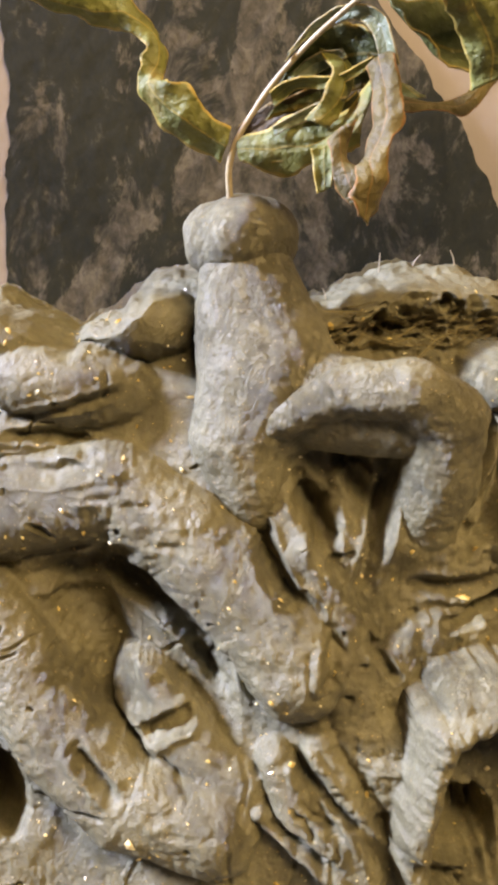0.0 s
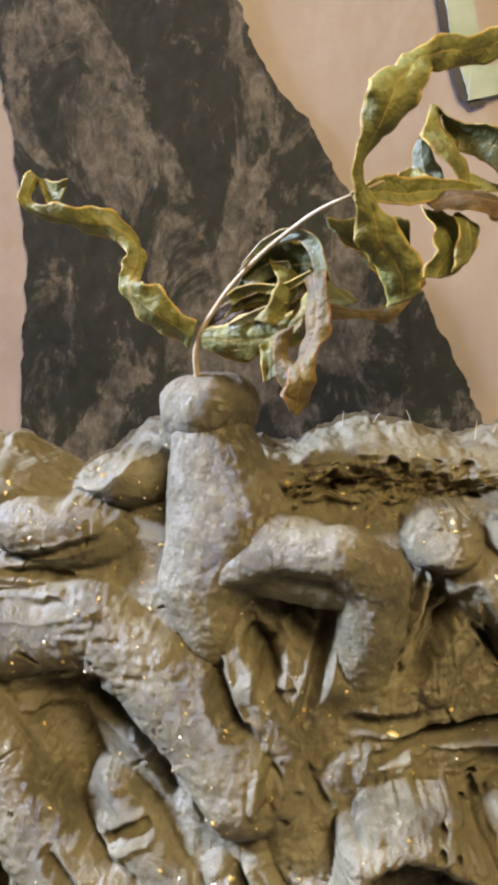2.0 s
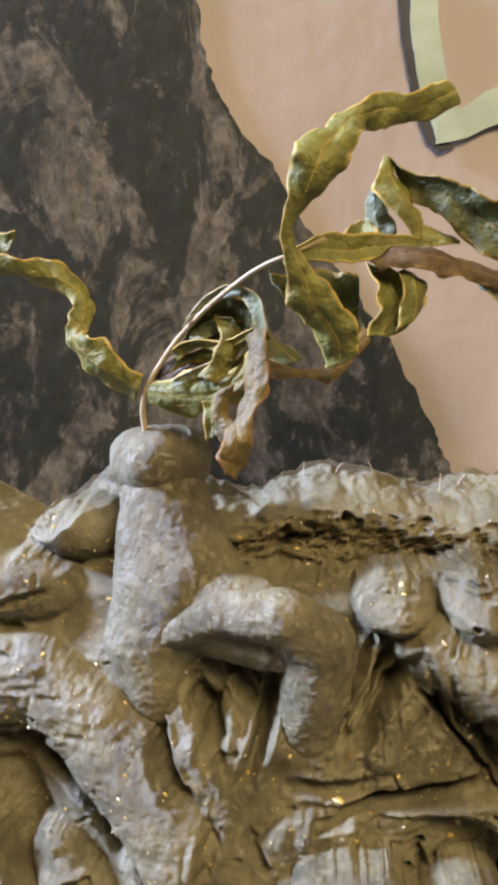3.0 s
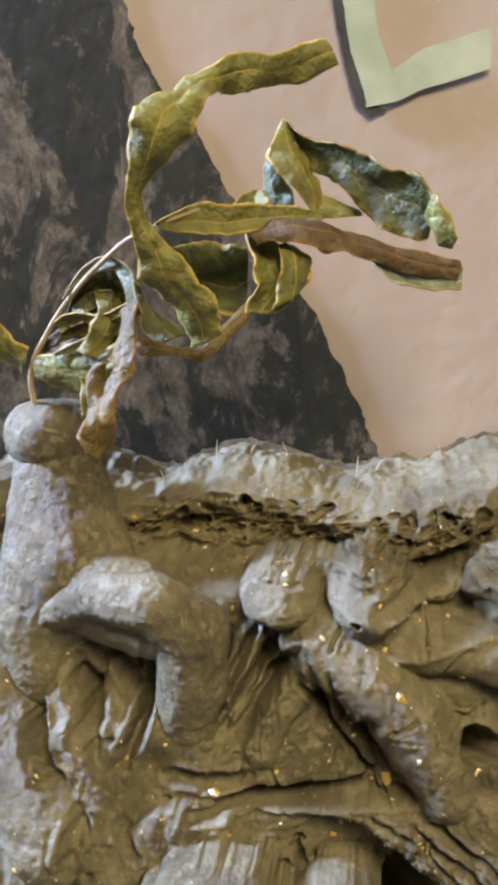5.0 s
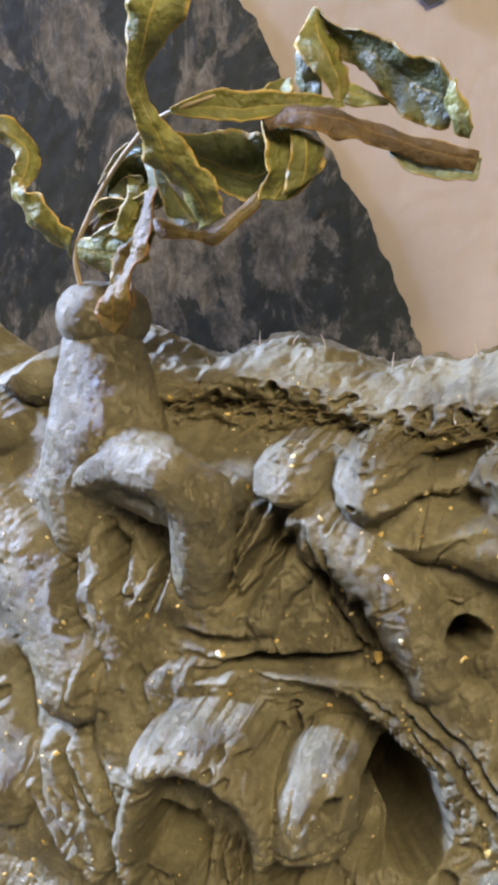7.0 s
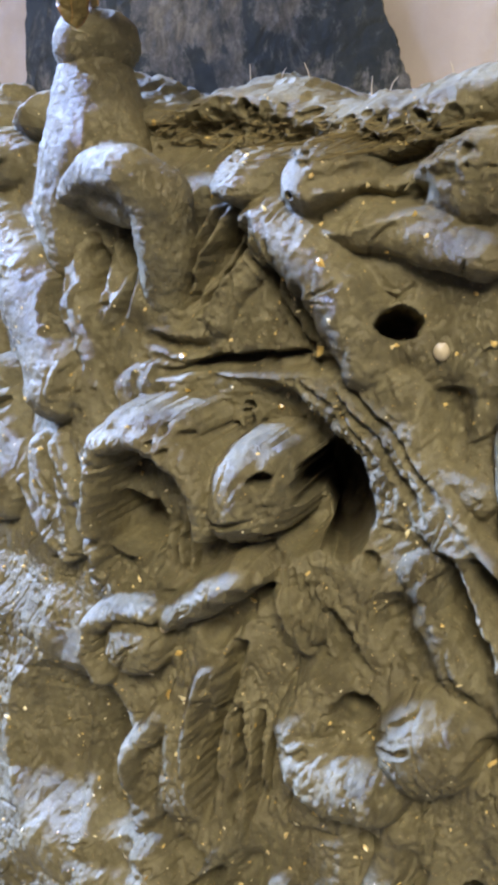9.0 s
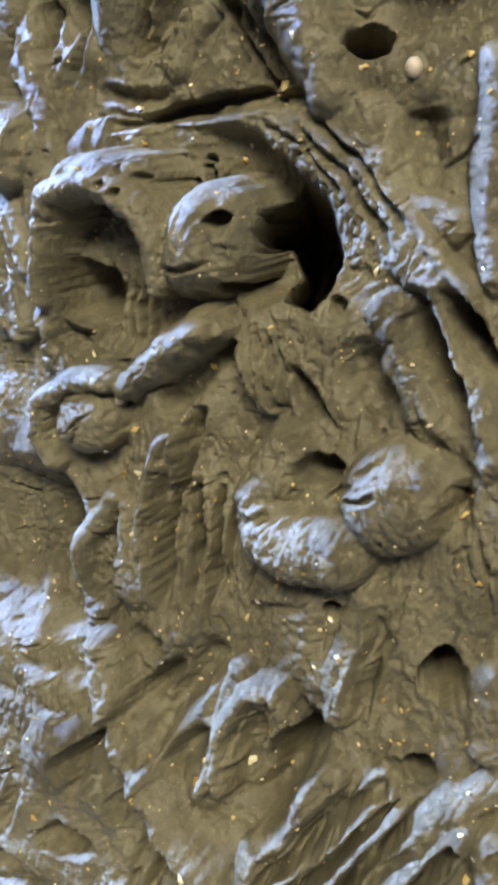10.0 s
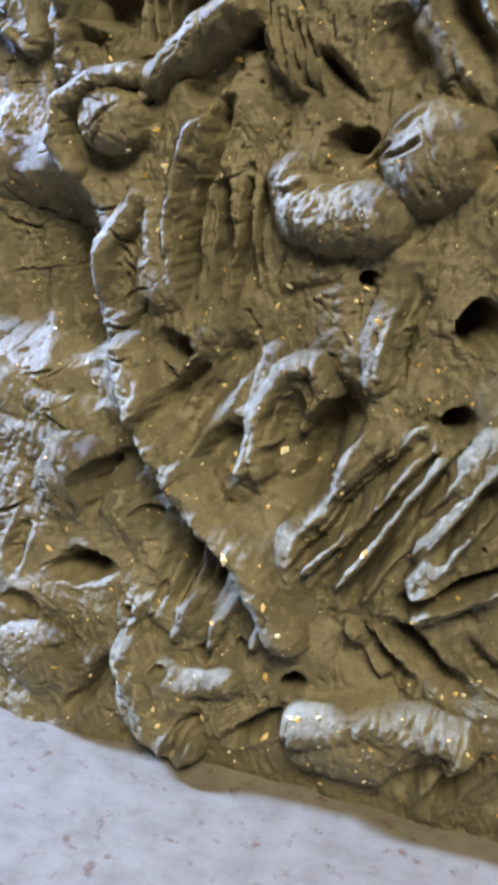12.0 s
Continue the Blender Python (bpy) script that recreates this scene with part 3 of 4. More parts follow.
def streaks(across, along, turn, seed):
    """Sharp-edged drag marks that run at an angle and wander."""
    g = np.random.default_rng(seed)
    bend = 0.5 * lattice(1.7, 1.7, seed + 50)
    c, n = math.cos(radians(turn)), math.sin(radians(turn))
    u = (WX * c + WZ * n) / across + bend * 2 + 400
    v = (WZ * c - WX * n) / along + bend + 400
    i, j = u.astype(int), v.astype(int)
    p, q = u - i, v - j
    p, q = p * p * (3 - 2 * p), q * q * (3 - 2 * q)
    t = g.uniform(-1, 1, (257, 257))
    value = (t[j % 257, i % 257] * (1 - p) + t[j % 257, (i + 1) % 257] * p) * (1 - q) + (t[(j + 1) % 257, i % 257] * (1 - p) + t[(j + 1) % 257, (i + 1) % 257] * p) * q
    return (1 - np.abs(value)) ** 5


low = np.interp(GZ, [9, 11.5], [1, 0.25]) * (1 - 0.85 * np.exp(-((GX + 2) / 4) ** 2 - ((GZ - 8.5) / 4) ** 2))
low = low * (1 - 0.8 / (1 + np.exp(3.0 * (GX + 0.4))) * np.clip((GZ - 1.5) / 2.0, 0, 1))
marks = np.clip(lattice(2.3, 2.3, 61) * 1.5 + 0.2, 0, 1)
H -= 0.075 * low * streaks(0.13, 0.9, 28, 71) * marks
H -= 0.075 * low * streaks(0.12, 0.55, -52, 72) * np.clip(lattice(1.5, 1.5, 64), 0, 1)
H += 0.05 * low * streaks(0.3, 0.5, 62, 73) * np.clip(lattice(1.9, 1.9, 62) + 0.2, 0, 1)

# Torn, crumbly skin: broken ridges at three sizes, in patches.
torn = sum(a * (1 - np.abs(lattice(c, 1.5 * c, 81 + k))) ** 3 for k, (c, a) in enumerate(((0.5, 1.0), (0.24, 0.8), (0.13, 0.5))))
H -= 0.085 * (0.05 + 0.95 * low) * torn * np.clip(lattice(1.3, 1.3, 85) * 1.6 + 0.25, 0, 1)
H -= 0.06 * low * streaks(0.16, 1.1, -28, 90) * np.clip(lattice(1.7, 1.7, 86) * 1.5, 0, 1)
pits = np.clip(lattice(0.17, 0.17, 87) - 0.55, 0, 1) * np.clip(lattice(0.9, 0.9, 88) * 1.5 + 0.3, 0, 1)
H -= 0.3 * pits * (0.3 + 0.7 * low)

TOP = np.interp(XS, [-11, -7.6, -5.6, -3.2, 0, 0.8, 2.1, 3.4, 4.5, 6.0, 7.6, 8.3, 9.2, 11, 18],
                [15.5, 15.5, 14.5, 16.0, 15.2, 15.2, 15.8, 15.9, 15.6, 15.4, 15.7, 16.0, 16.4, 16.7, 17.0])
TOP = TOP + 0.12 * lattice(0.7, 50, 16)[0] + 0.06 * lattice(0.25, 50, 17)[0]
over = np.clip(GZ - (TOP - 0.5)[None, :], 0, None)
lean = np.clip(over / 1.0, 0, 1.5)
PZ = np.where(over > 0, (TOP - 0.5)[None, :] + 0.5 * np.sin(lean * 1.0472), GZ)
PY = FRONT - H * np.exp(-over * 0.6) + np.where(over > 0, np.clip(over - 0.1, 0, None) ** 1.3 * 1.0, 0)
crown = np.clip(over, 0, 1)
PZ = PZ + crown * (0.16 * lattice(0.8, 0.8, 25) + 0.09 * lattice(0.3, 0.3, 26) + 0.05 * lattice(0.14, 0.14, 27))
PY = PY + crown * 0.2 * lattice(0.5, 0.5, 28)
PZ = PZ + SINK
PY = np.minimum(PY, 12.6 + 0.05 * H)


def sheet(name, x, y, z):
    rows, cols = x.shape
    co = np.stack([x / 100, y / 100, z / 100 + BASE], -1).reshape(-1, 3)
    a = (np.arange(rows - 1)[:, None] * cols + np.arange(cols - 1)[None, :]).ravel()
    quads = np.stack([a, a + 1, a + cols + 1, a + cols], 1)
    me = bpy.data.meshes.new(name)
    me.vertices.add(len(co))
    me.vertices.foreach_set("co", co.ravel())
    me.loops.add(quads.size)
    me.loops.foreach_set("vertex_index", quads.ravel().astype(np.int32))
    me.polygons.add(len(quads))
    me.polygons.foreach_set("loop_start", np.arange(0, quads.size, 4, dtype=np.int32))
    me.update(calc_edges=True)
    me.polygons.foreach_set("use_smooth", np.ones(len(quads), bool))
    return me


sculpture = empty("clay_sculpture", U(3, 4, -14.3), "damp olive-brown clay relief with pressed coils, on a white plinth", "sculpture")
part("relief", sheet("relief", GX + SLIDE, PY, PZ), CLAY, sculpture, "deeply grooved damp clay front with finger holes")


def clay_lump(name, chain, parent, label="", voxel=0.0005, rough=0.0017, grain=0.008):
    """Rolled clay: balls run together along a line of (x, y, z, radius), fused into one skin."""
    bm = bmesh.new()
    for (ax, ay, az, ar), (bx, by, bz, br) in zip(chain, chain[1:]):
        n = max(2, int(math.dist((ax, ay, az), (bx, by, bz)) / (0.22 * min(ar, br))) + 1)
        for k in range(n):
            t = k / (n - 1)
            p = U(ax + (bx - ax) * t, ay + (by - ay) * t, az + (bz - az) * t)
            bmesh.ops.create_icosphere(bm, subdivisions=3, radius=(ar + (br - ar) * t) / 100, matrix=Matrix.Translation(p))
    ob = part(name, bm, CLAY, parent, label)
    m = ob.modifiers.new("fuse", "REMESH")
    m.mode, m.voxel_size, m.use_smooth_shade = "VOXEL", voxel, True
    m = ob.modifiers.new("soften", "SMOOTH")
    m.factor, m.iterations = 0.7, 10
    for size, amount in ((grain * 1.5, rough), (grain * 0.45, rough * 0.5), (grain * 0.16, rough * 0.32)):
        tex = bpy.data.textures.new("lumps", "CLOUDS")
        tex.noise_scale, tex.noise_depth = size, 3
        m = ob.modifiers.new("lumps", "DISPLACE")
        m.texture, m.strength, m.mid_level, m.texture_coords = tex, amount, 0.5, "GLOBAL"
    return ob


clay_lump("head", [(-2.2, 8.9, 16.62, 0.86), (-1.75, 8.5, 16.65, 0.95), (-1.25, 8.9, 16.66, 0.9)], sculpture, "rounded clay head with a stem pushed into it")
clay_lump("torso", [(-1.6, 8.7, 15.7, 1.12), (-1.45, 8.5, 14.7, 1.4), (-1.15, 8.1, 13.5, 1.7), (-1.75, 7.9, 12.2, 1.3), (-1.6, 7.4, 11.0, 0.8)], sculpture)
clay_lump("lap", [(-0.8, 7.7, 13.3, 1.2), (0.5, 7.1, 13.0, 1.1), (1.6, 6.4, 12.8, 0.85)], sculpture)
clay_lump("arm", [(-1.2, 6.8, 12.75, 0.38), (0.2, 6.2, 13.45, 0.55), (1.5, 5.7, 13.5, 0.7), (2.35, 5.95, 12.85, 0.86), (2.3, 6.3, 11.7, 0.86), (2.1, 6.7, 10.6, 0.78), (2.2, 6.9, 9.6, 0.5)], sculpture)

# ---- the plinth ----
W = Mat("plaster", 0.7)
W.colour(W.mix(W.grey(W.noise(190, 5, 0.6), 0.58, 0.68), W.ramp(W.noise(110, 6, 0.65), (0.3, (0.125, 0.105, 0.072)), (0.62, (0.185, 0.162, 0.122))), (0.10, 0.065, 0.035)))
W.bump(W.add(W.noise(500, 4), W.noise(40, 4), 0.25, 1.0), 0.0012, 0.5)
bm = bmesh.new()
box(bm, (-0.35, -0.22, 0.0), (0.45, 0.16, BASE - 0.143))
bmesh.ops.bevel(bm, geom=bm.edges[:], offset=0.006, segments=3, affect="EDGES")
tagged(part("plinth", bm, W.m, None), "white plaster plinth with brown specks under the clay", "plinth")

# ---- room ----
P = Mat("wall_paint", 0.8)
streak = P.noise(25, 6, 0.6, (1, 1, 0.2))
P.colour(P.mix(P.grey(P.noise(220, 4), 0.45, 0.7), P.ramp(streak, (0.3, (0.36, 0.29, 0.245)), (0.7, (0.48, 0.40, 0.35))), (0.41, 0.335, 0.29)))
P.bump(P.noise(160, 5), 0.0006, 0.5)
WALL_Y = 12.8


# Surface of the unseen room sides, kept dark so little light bounces back.
R = Mat("unseen_room_dark", 0.85)
R.colour(R.ramp(R.noise(3, 5), (0.3, (0.085, 0.068, 0.052)), (0.7, (0.12, 0.096, 0.078))))


def slab(name, label, lo, hi, kind="structure", mat=None):
    bm = bmesh.new()
    box(bm, lo, hi)
    return tagged(part(name, bm, mat or P.m, None), label, name.split("_")[0], kind=kind)


NEAR, FAR = WALL_Y / 100, WALL_Y / 100 + 0.1
wall = slab("wall_north", "pinkish brown plaster wall with a dark painted tree", (-1.6, NEAR, 0), (1.9, FAR, 2.5))
# Unseen sides, ceiling and floor, added to shut out even sky light.
slab("wall_east", "unseen dark wall added to close the room", (1.7, -2.4, 0), (1.8, WALL_Y / 100, 2.5), mat=R.m)
slab("wall_south", "unseen dark wall added to close the room", (-1.6, -2.5, 0), (1.9, -2.4, 2.5), mat=R.m)
slab("ceiling", "unseen dark ceiling added to keep sky light out", (-1.6, -2.5, 2.5), (1.9, FAR, 2.6), mat=R.m)
slab("floor", "unseen dark floor added to close the room", (-1.6, -2.5, -0.1), (1.9, FAR, 0.0), mat=R.m)
# The west side is unseen too, added around the window's opening.
bm = bmesh.new()
box(bm, (-1.6, -2.4, 0), (-1.5, NEAR, 1.4))
box(bm, (-1.6, -2.4, 2.3), (-1.5, NEAR, 2.5))
box(bm, (-1.6, -2.4, 1.4), (-1.5, -0.14, 2.3))
box(bm, (-1.6, 0.12, 1.4), (-1.5, NEAR, 2.3))
tagged(part("wall_west", bm, R.m, None), "unseen dark wall, added, with a narrow window opening", "wall", kind="structure")


def painted(name, left, right, y, material, label, ragged=0.0, seed=1, cols=6):
    """A thin coat of paint between two edge lines on the wall, with an uneven edge."""
    r = random.Random(seed)

    def even(line, n):
        at = [0.0]
        for (ax, az), (bx, bz) in zip(line, line[1:]):
            at.append(at[-1] + math.hypot(bx - ax, bz - az))
        return [(np.interp(k / n * at[-1], at, [p[0] for p in line]), np.interp(k / n * at[-1], at, [p[1] for p in line])) for k in range(n + 1)]

    n = max(12, int(math.dist(left[0], left[-1]) / 0.12))
    bm = bmesh.new()
    rows = []
    for (ax, az), (bx, bz) in zip(even(left, n), even(right, n)):
        ax, bx = (v + ragged * (2.2 * noise.noise((v * 0.1, w * 1.1, seed)) + 1.3 * noise.noise((seed, w * 4.0, v * 0.1)) + r.gauss(0, 0.15)) for v, w in ((ax, az), (bx, bz)))
        rows.append([bm.verts.new(U(ax + (bx - ax) * k / cols, y, az + (bz - az) * k / cols)) for k in range(cols + 1)])
    for a, b in zip(rows, rows[1:]):
        for k in range(cols):
            bm.faces.new((a[k], a[k + 1], b[k + 1], b[k]))
    bmesh.ops.recalc_face_normals(bm, faces=bm.faces[:])
    ob = part(name, bm, material, wall, label)
    m = ob.modifiers.new("coat", "SOLIDIFY")
    m.thickness, m.offset = 0.0006, 0
    return ob


TREE_RIGHT = [(-1.27, 30.29), (-0.96, 28.18), (-0.49, 26.59), (0.22, 25.42), (1.10, 24.52), (1.95, 22.89), (3.45, 21.10), (4.3, 19.90), (4.95, 18.68), (5.85, 16.82), (6.7, 15.12), (7.6, 13.39)]
TREE_LEFT = [(-8.14, 30.14), (-8.0, 27.09), (-7.5, 24.73), (-7.3, 21.99), (-7.3, 19.00), (-7.7, 15.24), (-8.5, 12.04)]
UPRIGHT = [(4.85, 29.60), (4.92, 27.99), (5.21, 26.47), (5.70, 25.20)], [(5.56, 29.57), (5.71, 27.96), (5.94, 26.87), (6.29, 25.97)]
ARM = [(5.72, 25.77), (6.31, 25.96), (7.07, 26.50), (7.72, 26.66), (8.78, 27.00)], [(5.67, 25.04), (6.50, 25.19), (7.13, 25.49), (7.78, 25.66), (8.85, 25.99)]
LINE = [(4.54, 29.62), (4.66, 28.00), (4.99, 26.48), (5.41, 25.14), (5.79, 24.81)], [(4.91, 29.60), (4.98, 27.99), (5.25, 26.47), (5.70, 25.20), (6.22, 24.99)]
T = Mat("tree_paint", 0.75)
blot = T.noise(42, 6, 0.68, (1.0, 1.0, 0.6), 0.6)
fleck = T.noise(240, 5, 0.7, (1, 1, 0.7), 0.4)
dark = T.ramp(fleck, (0.35, (0.008, 0.009, 0.004)), (0.6, (0.020, 0.020, 0.010)), (0.72, (0.085, 0.073, 0.050)))
grey = T.ramp(fleck, (0.36, (0.032, 0.029, 0.019)), (0.5, (0.085, 0.071, 0.052)), (0.66, (0.17, 0.145, 0.11)))
T.colour(T.mix(T.grey(blot, 0.50, 0.545), dark, grey))
T.bump(T.noise(200, 4), 0.0005, 0.5)
painted("painted_tree", TREE_LEFT, TREE_RIGHT, WALL_Y - 0.06, T.m, "dark mottled tree trunk painted on plaster", 0.07)
G = Mat("pale_green_paint", 0.6)
G.colour(G.ramp(G.noise(90, 5), (0.3, (0.30, 0.36, 0.24)), (0.7, (0.45, 0.50, 0.38))))
painted("painted_stroke", *UPRIGHT, WALL_Y - 0.14, G.m, "pale green painted upright stroke", 0.02, 2)
painted("painted_stroke", *ARM, WALL_Y - 0.17, G.m, "pale green painted slanting stroke", 0.02, 4)
# The shadow edge left of the pale green strokes, put in as black colour.
K = Mat("black_paint", 0.6)
K.colour(K.ramp(K.noise(90, 5), (0.3, (0.015, 0.013, 0.012)), (0.7, (0.05, 0.042, 0.038))))
painted("shadow_edge", *LINE, WALL_Y - 0.10, K.m, "black painted outline", 0.02, 3)


# ---- leaf sprig ----
def leaf_material(name, green, edge, rough):
    k = Mat(name, rough)
    uv = k.n("ShaderNodeUVMap")
    sep = k.n("ShaderNodeSeparateXYZ")
    k.link(uv.outputs[0], sep.inputs[0])
    # distance from the midrib, 0 to 1
    m = k.n("ShaderNodeMath", operation="SUBTRACT")
    k.link(sep.outputs[0], m.inputs[0])
    m.inputs[1].default_value = 0.5
    a = k.n("ShaderNodeMath", operation="ABSOLUTE")
    k.link(m.outputs[0], a.inputs[0])
    wob = k.add(a.outputs[0], k.noise(320, 5), 1.0, 0.17)
    body = k.mix(k.grey(k.noise(170, 5), 0.35, 0.7), tuple(c * 0.62 for c in green), tuple(min(1, c * 1.25) for c in green))
    body = k.mix(k.grey(k.noise(75, 3), 0.58, 0.72), body, tuple(c * 0.55 for c in edge))
    col = k.mix(k.grey(wob, 0.51, 0.575), body, edge)
    rib = k.grey(a.outputs[0], 0.03, 0.012)
    k.colour(k.mix(rib, col, tuple(0.5 * c + 0.5 * e for c, e in zip(green, edge))))
    k.b.inputs["Specular IOR Level"].default_value = 0.4
    k.bump(k.add(k.noise(520, 5), k.noise(190, 4), 0.8, 1.0), 0.0014, 0.9)
    return k.m


LEAF = {
    "green": leaf_material("leaf_green", (0.185, 0.175, 0.038), (0.46, 0.31, 0.07), 0.5),
    "dark": leaf_material("leaf_dark", (0.082, 0.086, 0.021), (0.28, 0.19, 0.04), 0.5),
    "pale": leaf_material("leaf_pale", (0.19, 0.20, 0.10), (0.36, 0.28, 0.12), 0.38),
    "brown": leaf_material("leaf_brown", (0.10, 0.060, 0.022), (0.28, 0.17, 0.05), 0.6),
    "dry": leaf_material("leaf_dry", (0.15, 0.105, 0.028), (0.30, 0.14, 0.04), 0.55),
}
LEAF_WORDS = {"green": "curled green leaf with yellow edges", "dark": "dark green twisted leaf",
              "pale": "pale underside of a curled leaf", "brown": "dried brown curled leaf", "dry": "withered yellow-brown leaf"}
sprig = empty("leaf_sprig", U(-1.6, 6.9, 17.7), "wilted sprig of curled green leaves stuck in the clay head", "plant")
leaf_rng = random.Random(9)


def leaf(kind, rows):
    """A curled leaf blade; each row holds its two edges at one place along it."""
    n, across = len(rows), 12
    fine = []
    for k in range(n - 1):
        p = [rows[max(0, min(n - 1, k + d))] for d in (-1, 0, 1, 2)]
        for s in range(7):
            t = s / 7
            fine.append([0.5 * (2 * b + (c - a) * t + (2 * a - 5 * b + 4 * c - d) * t * t + (3 * b - a - 3 * c + d) * t ** 3) for a, b, c, d in zip(*p)])
    fine.append(list(rows[-1]))
    bm = bmesh.new()
    uv = bm.loops.layers.uv.new("UVMap")
    grid, phase, cup = [], leaf_rng.uniform(0, 6), leaf_rng.choice((-1, 1)) * 0.16
    for k, row in enumerate(fine):
        a, b = Vector(row[:3]), Vector(row[3:])
        q = fine[min(k + 1, len(fine) - 1)] if k + 1 < len(fine) else fine[k - 1]
        side = b - a
        run = Vector(q[:3]) + Vector(q[3:]) - a - b
        if k + 1 == len(fine):
            run = -run
        normal = side.cross(run).normalized()
        wide = side.length
        line = []
        for c in range(across + 1):
            u = c / across
            frill = 0.07 * math.sin(k * 0.8 + phase + (3 if u > 0.5 else 0)) * (2 * u - 1) ** 2
            p = a + side * u + normal * (cup * wide * (1 - (2 * u - 1) ** 2) - 0.05 * wide * math.exp(-((u - 0.5) / 0.07) ** 2) + frill * min(1, wide))
            rim = abs(2 * u - 1)
            crease = noise.noise_vector(Vector(p) * 1.5 + Vector((phase, 0, 0))) * 0.11 + noise.noise_vector(Vector(p) * 4.5) * 0.045 * (0.4 + rim)
            line.append((bm.verts.new(U(*(p + crease * min(1, wide)))), u, k / 20))
        grid.append(line)
    for r0, r1 in zip(grid, grid[1:]):
        for c in range(across):
            corners = (r0[c], r0[c + 1], r1[c + 1], r1[c])
            f = bm.faces.new([v[0] for v in corners])
            f.smooth = True
            for loop, (_, u, v) in zip(f.loops, corners):
                loop[uv].uv = (u, v)
    ob = part("leaf", bm, LEAF[kind], sprig, LEAF_WORDS[kind])
    m = ob.modifiers.new("thick", "SOLIDIFY")
    m.thickness, m.offset = 0.00035, 0
    return ob


STALK = Mat("stalk", 0.5)
STALK.colour(STALK.ramp(STALK.noise(300, 4), (0.3, (0.36, 0.25, 0.11)), (0.7, (0.55, 0.43, 0.25))))


def tube(name, points, radius, material, parent, label="", tip=0.6):
    """A thin round stalk through points, tapering to its tip."""
    cu = bpy.data.curves.new(name, "CURVE")
    cu.dimensions, cu.bevel_depth, cu.bevel_resolution, cu.resolution_u = "3D", radius / 100, 2, 6
    sp = cu.splines.new("BEZIER")
    sp.bezier_points.add(len(points) - 1)
    for k, (b, p) in enumerate(zip(sp.bezier_points, points)):
        b.co, b.handle_left_type, b.handle_right_type = U(*p), "AUTO", "AUTO"
        b.radius = 1 - (1 - tip) * k / (len(points) - 1)
    ob = new(name, cu)
    me = bpy.data.meshes.new_from_object(ob.evaluated_get(bpy.context.evaluated_depsgraph_get()))
    bpy.data.objects.remove(ob)
    return smooth(part(name, me, material, parent, label))


def stem(points):
    tube("stem", points, 0.075, STALK.m, sprig, "pale dry stalk")


leaf("green", [
    (2.40, 5.25, 19.29, 3.10, 4.95, 19.55),
    (2.26, 5.05, 19.77, 3.08, 4.75, 19.93),
    (1.98, 4.75, 20.29, 2.88, 4.55, 20.41),
    (1.57, 4.35, 20.58, 2.56, 4.45, 20.82),
    (1.52, 4.05, 21.13, 2.25, 4.35, 21.14),
    (1.51, 3.85, 21.56, 1.91, 4.15, 21.56),
    (1.44, 3.65, 21.97, 1.69, 4.05, 21.98),
    (1.51, 3.55, 22.38, 1.80, 3.85, 22.39),
    (1.59, 3.35, 22.96, 2.20, 3.65, 22.69),
    (1.70, 3.25, 23.54, 2.62, 3.55, 23.17),
    (2.09, 3.65, 23.92, 2.85, 3.55, 23.61),
    (2.49, 4.15, 24.27, 3.06, 3.85, 23.93),
    (3.03, 4.35, 24.59, 3.11, 4.55, 24.04),
    (3.45, 4.65, 24.80, 3.59, 4.85, 24.15),
    (4.04, 4.95, 24.87, 3.96, 5.25, 24.33),
    (4.62, 5.45, 25.14, 4.57, 5.55, 24.47),
    (4.91, 5.75, 25.26, 5.17, 5.75, 24.82)])
leaf("green", [
    (-1.95, 7.75, 18.95, -2.15, 8.05, 18.24),
    (-2.47, 7.75, 19.27, -2.70, 8.15, 18.52),
    (-2.83, 7.65, 19.72, -3.28, 8.15, 18.94),
    (-3.28, 7.65, 19.86, -3.74, 8.15, 19.44),
    (-3.35, 7.95, 19.92, -3.87, 8.05, 19.93),
    (-3.18, 8.45, 20.48, -3.79, 7.95, 20.34),
    (-3.51, 8.55, 21.09, -3.74, 8.05, 20.66),
    (-4.03, 8.35, 21.64, -4.09, 8.35, 20.90),
    (-4.74, 8.15, 21.74, -4.85, 8.65, 21.20),
    (-5.44, 8.15, 21.83, -5.58, 8.55, 21.41),
    (-6.04, 8.45, 21.89, -6.29, 8.45, 21.76),
    (-6.04, 8.75, 22.29, -6.36, 8.35, 22.16),
    (-5.81, 8.75, 22.46, -6.14, 8.75, 22.68),
    (-5.46, 8.35, 22.33, -5.64, 8.55, 21.86),
    (-5.14, 8.15, 22.39, -5.28, 8.35, 22.00)])
leaf("green", [
    (1.62, 5.45, 21.73, 1.68, 5.45, 21.62),
    (2.21, 5.95, 22.09, 2.26, 5.75, 21.54),
    (2.87, 6.25, 22.17, 2.85, 6.05, 21.54),
    (3.74, 6.75, 22.21, 3.79, 6.55, 21.67),
    (4.42, 7.15, 22.16, 4.44, 7.05, 21.80),
    (4.88, 7.45, 22.07, 4.95, 7.45, 21.95)])
leaf("brown", [
    (3.40, 6.35, 21.57, 3.62, 6.15, 21.35),
    (4.01, 6.65, 21.89, 4.09, 6.15, 21.41),
    (4.69, 6.95, 21.90, 4.95, 6.35, 21.28),
    (5.40, 7.15, 21.67, 5.58, 6.65, 21.12),
    (6.36, 7.35, 21.40, 6.21, 7.05, 21.00),
    (7.44, 7.55, 21.18, 6.93, 7.35, 20.77),
    (7.92, 7.65, 21.07, 7.83, 7.55, 20.66)])
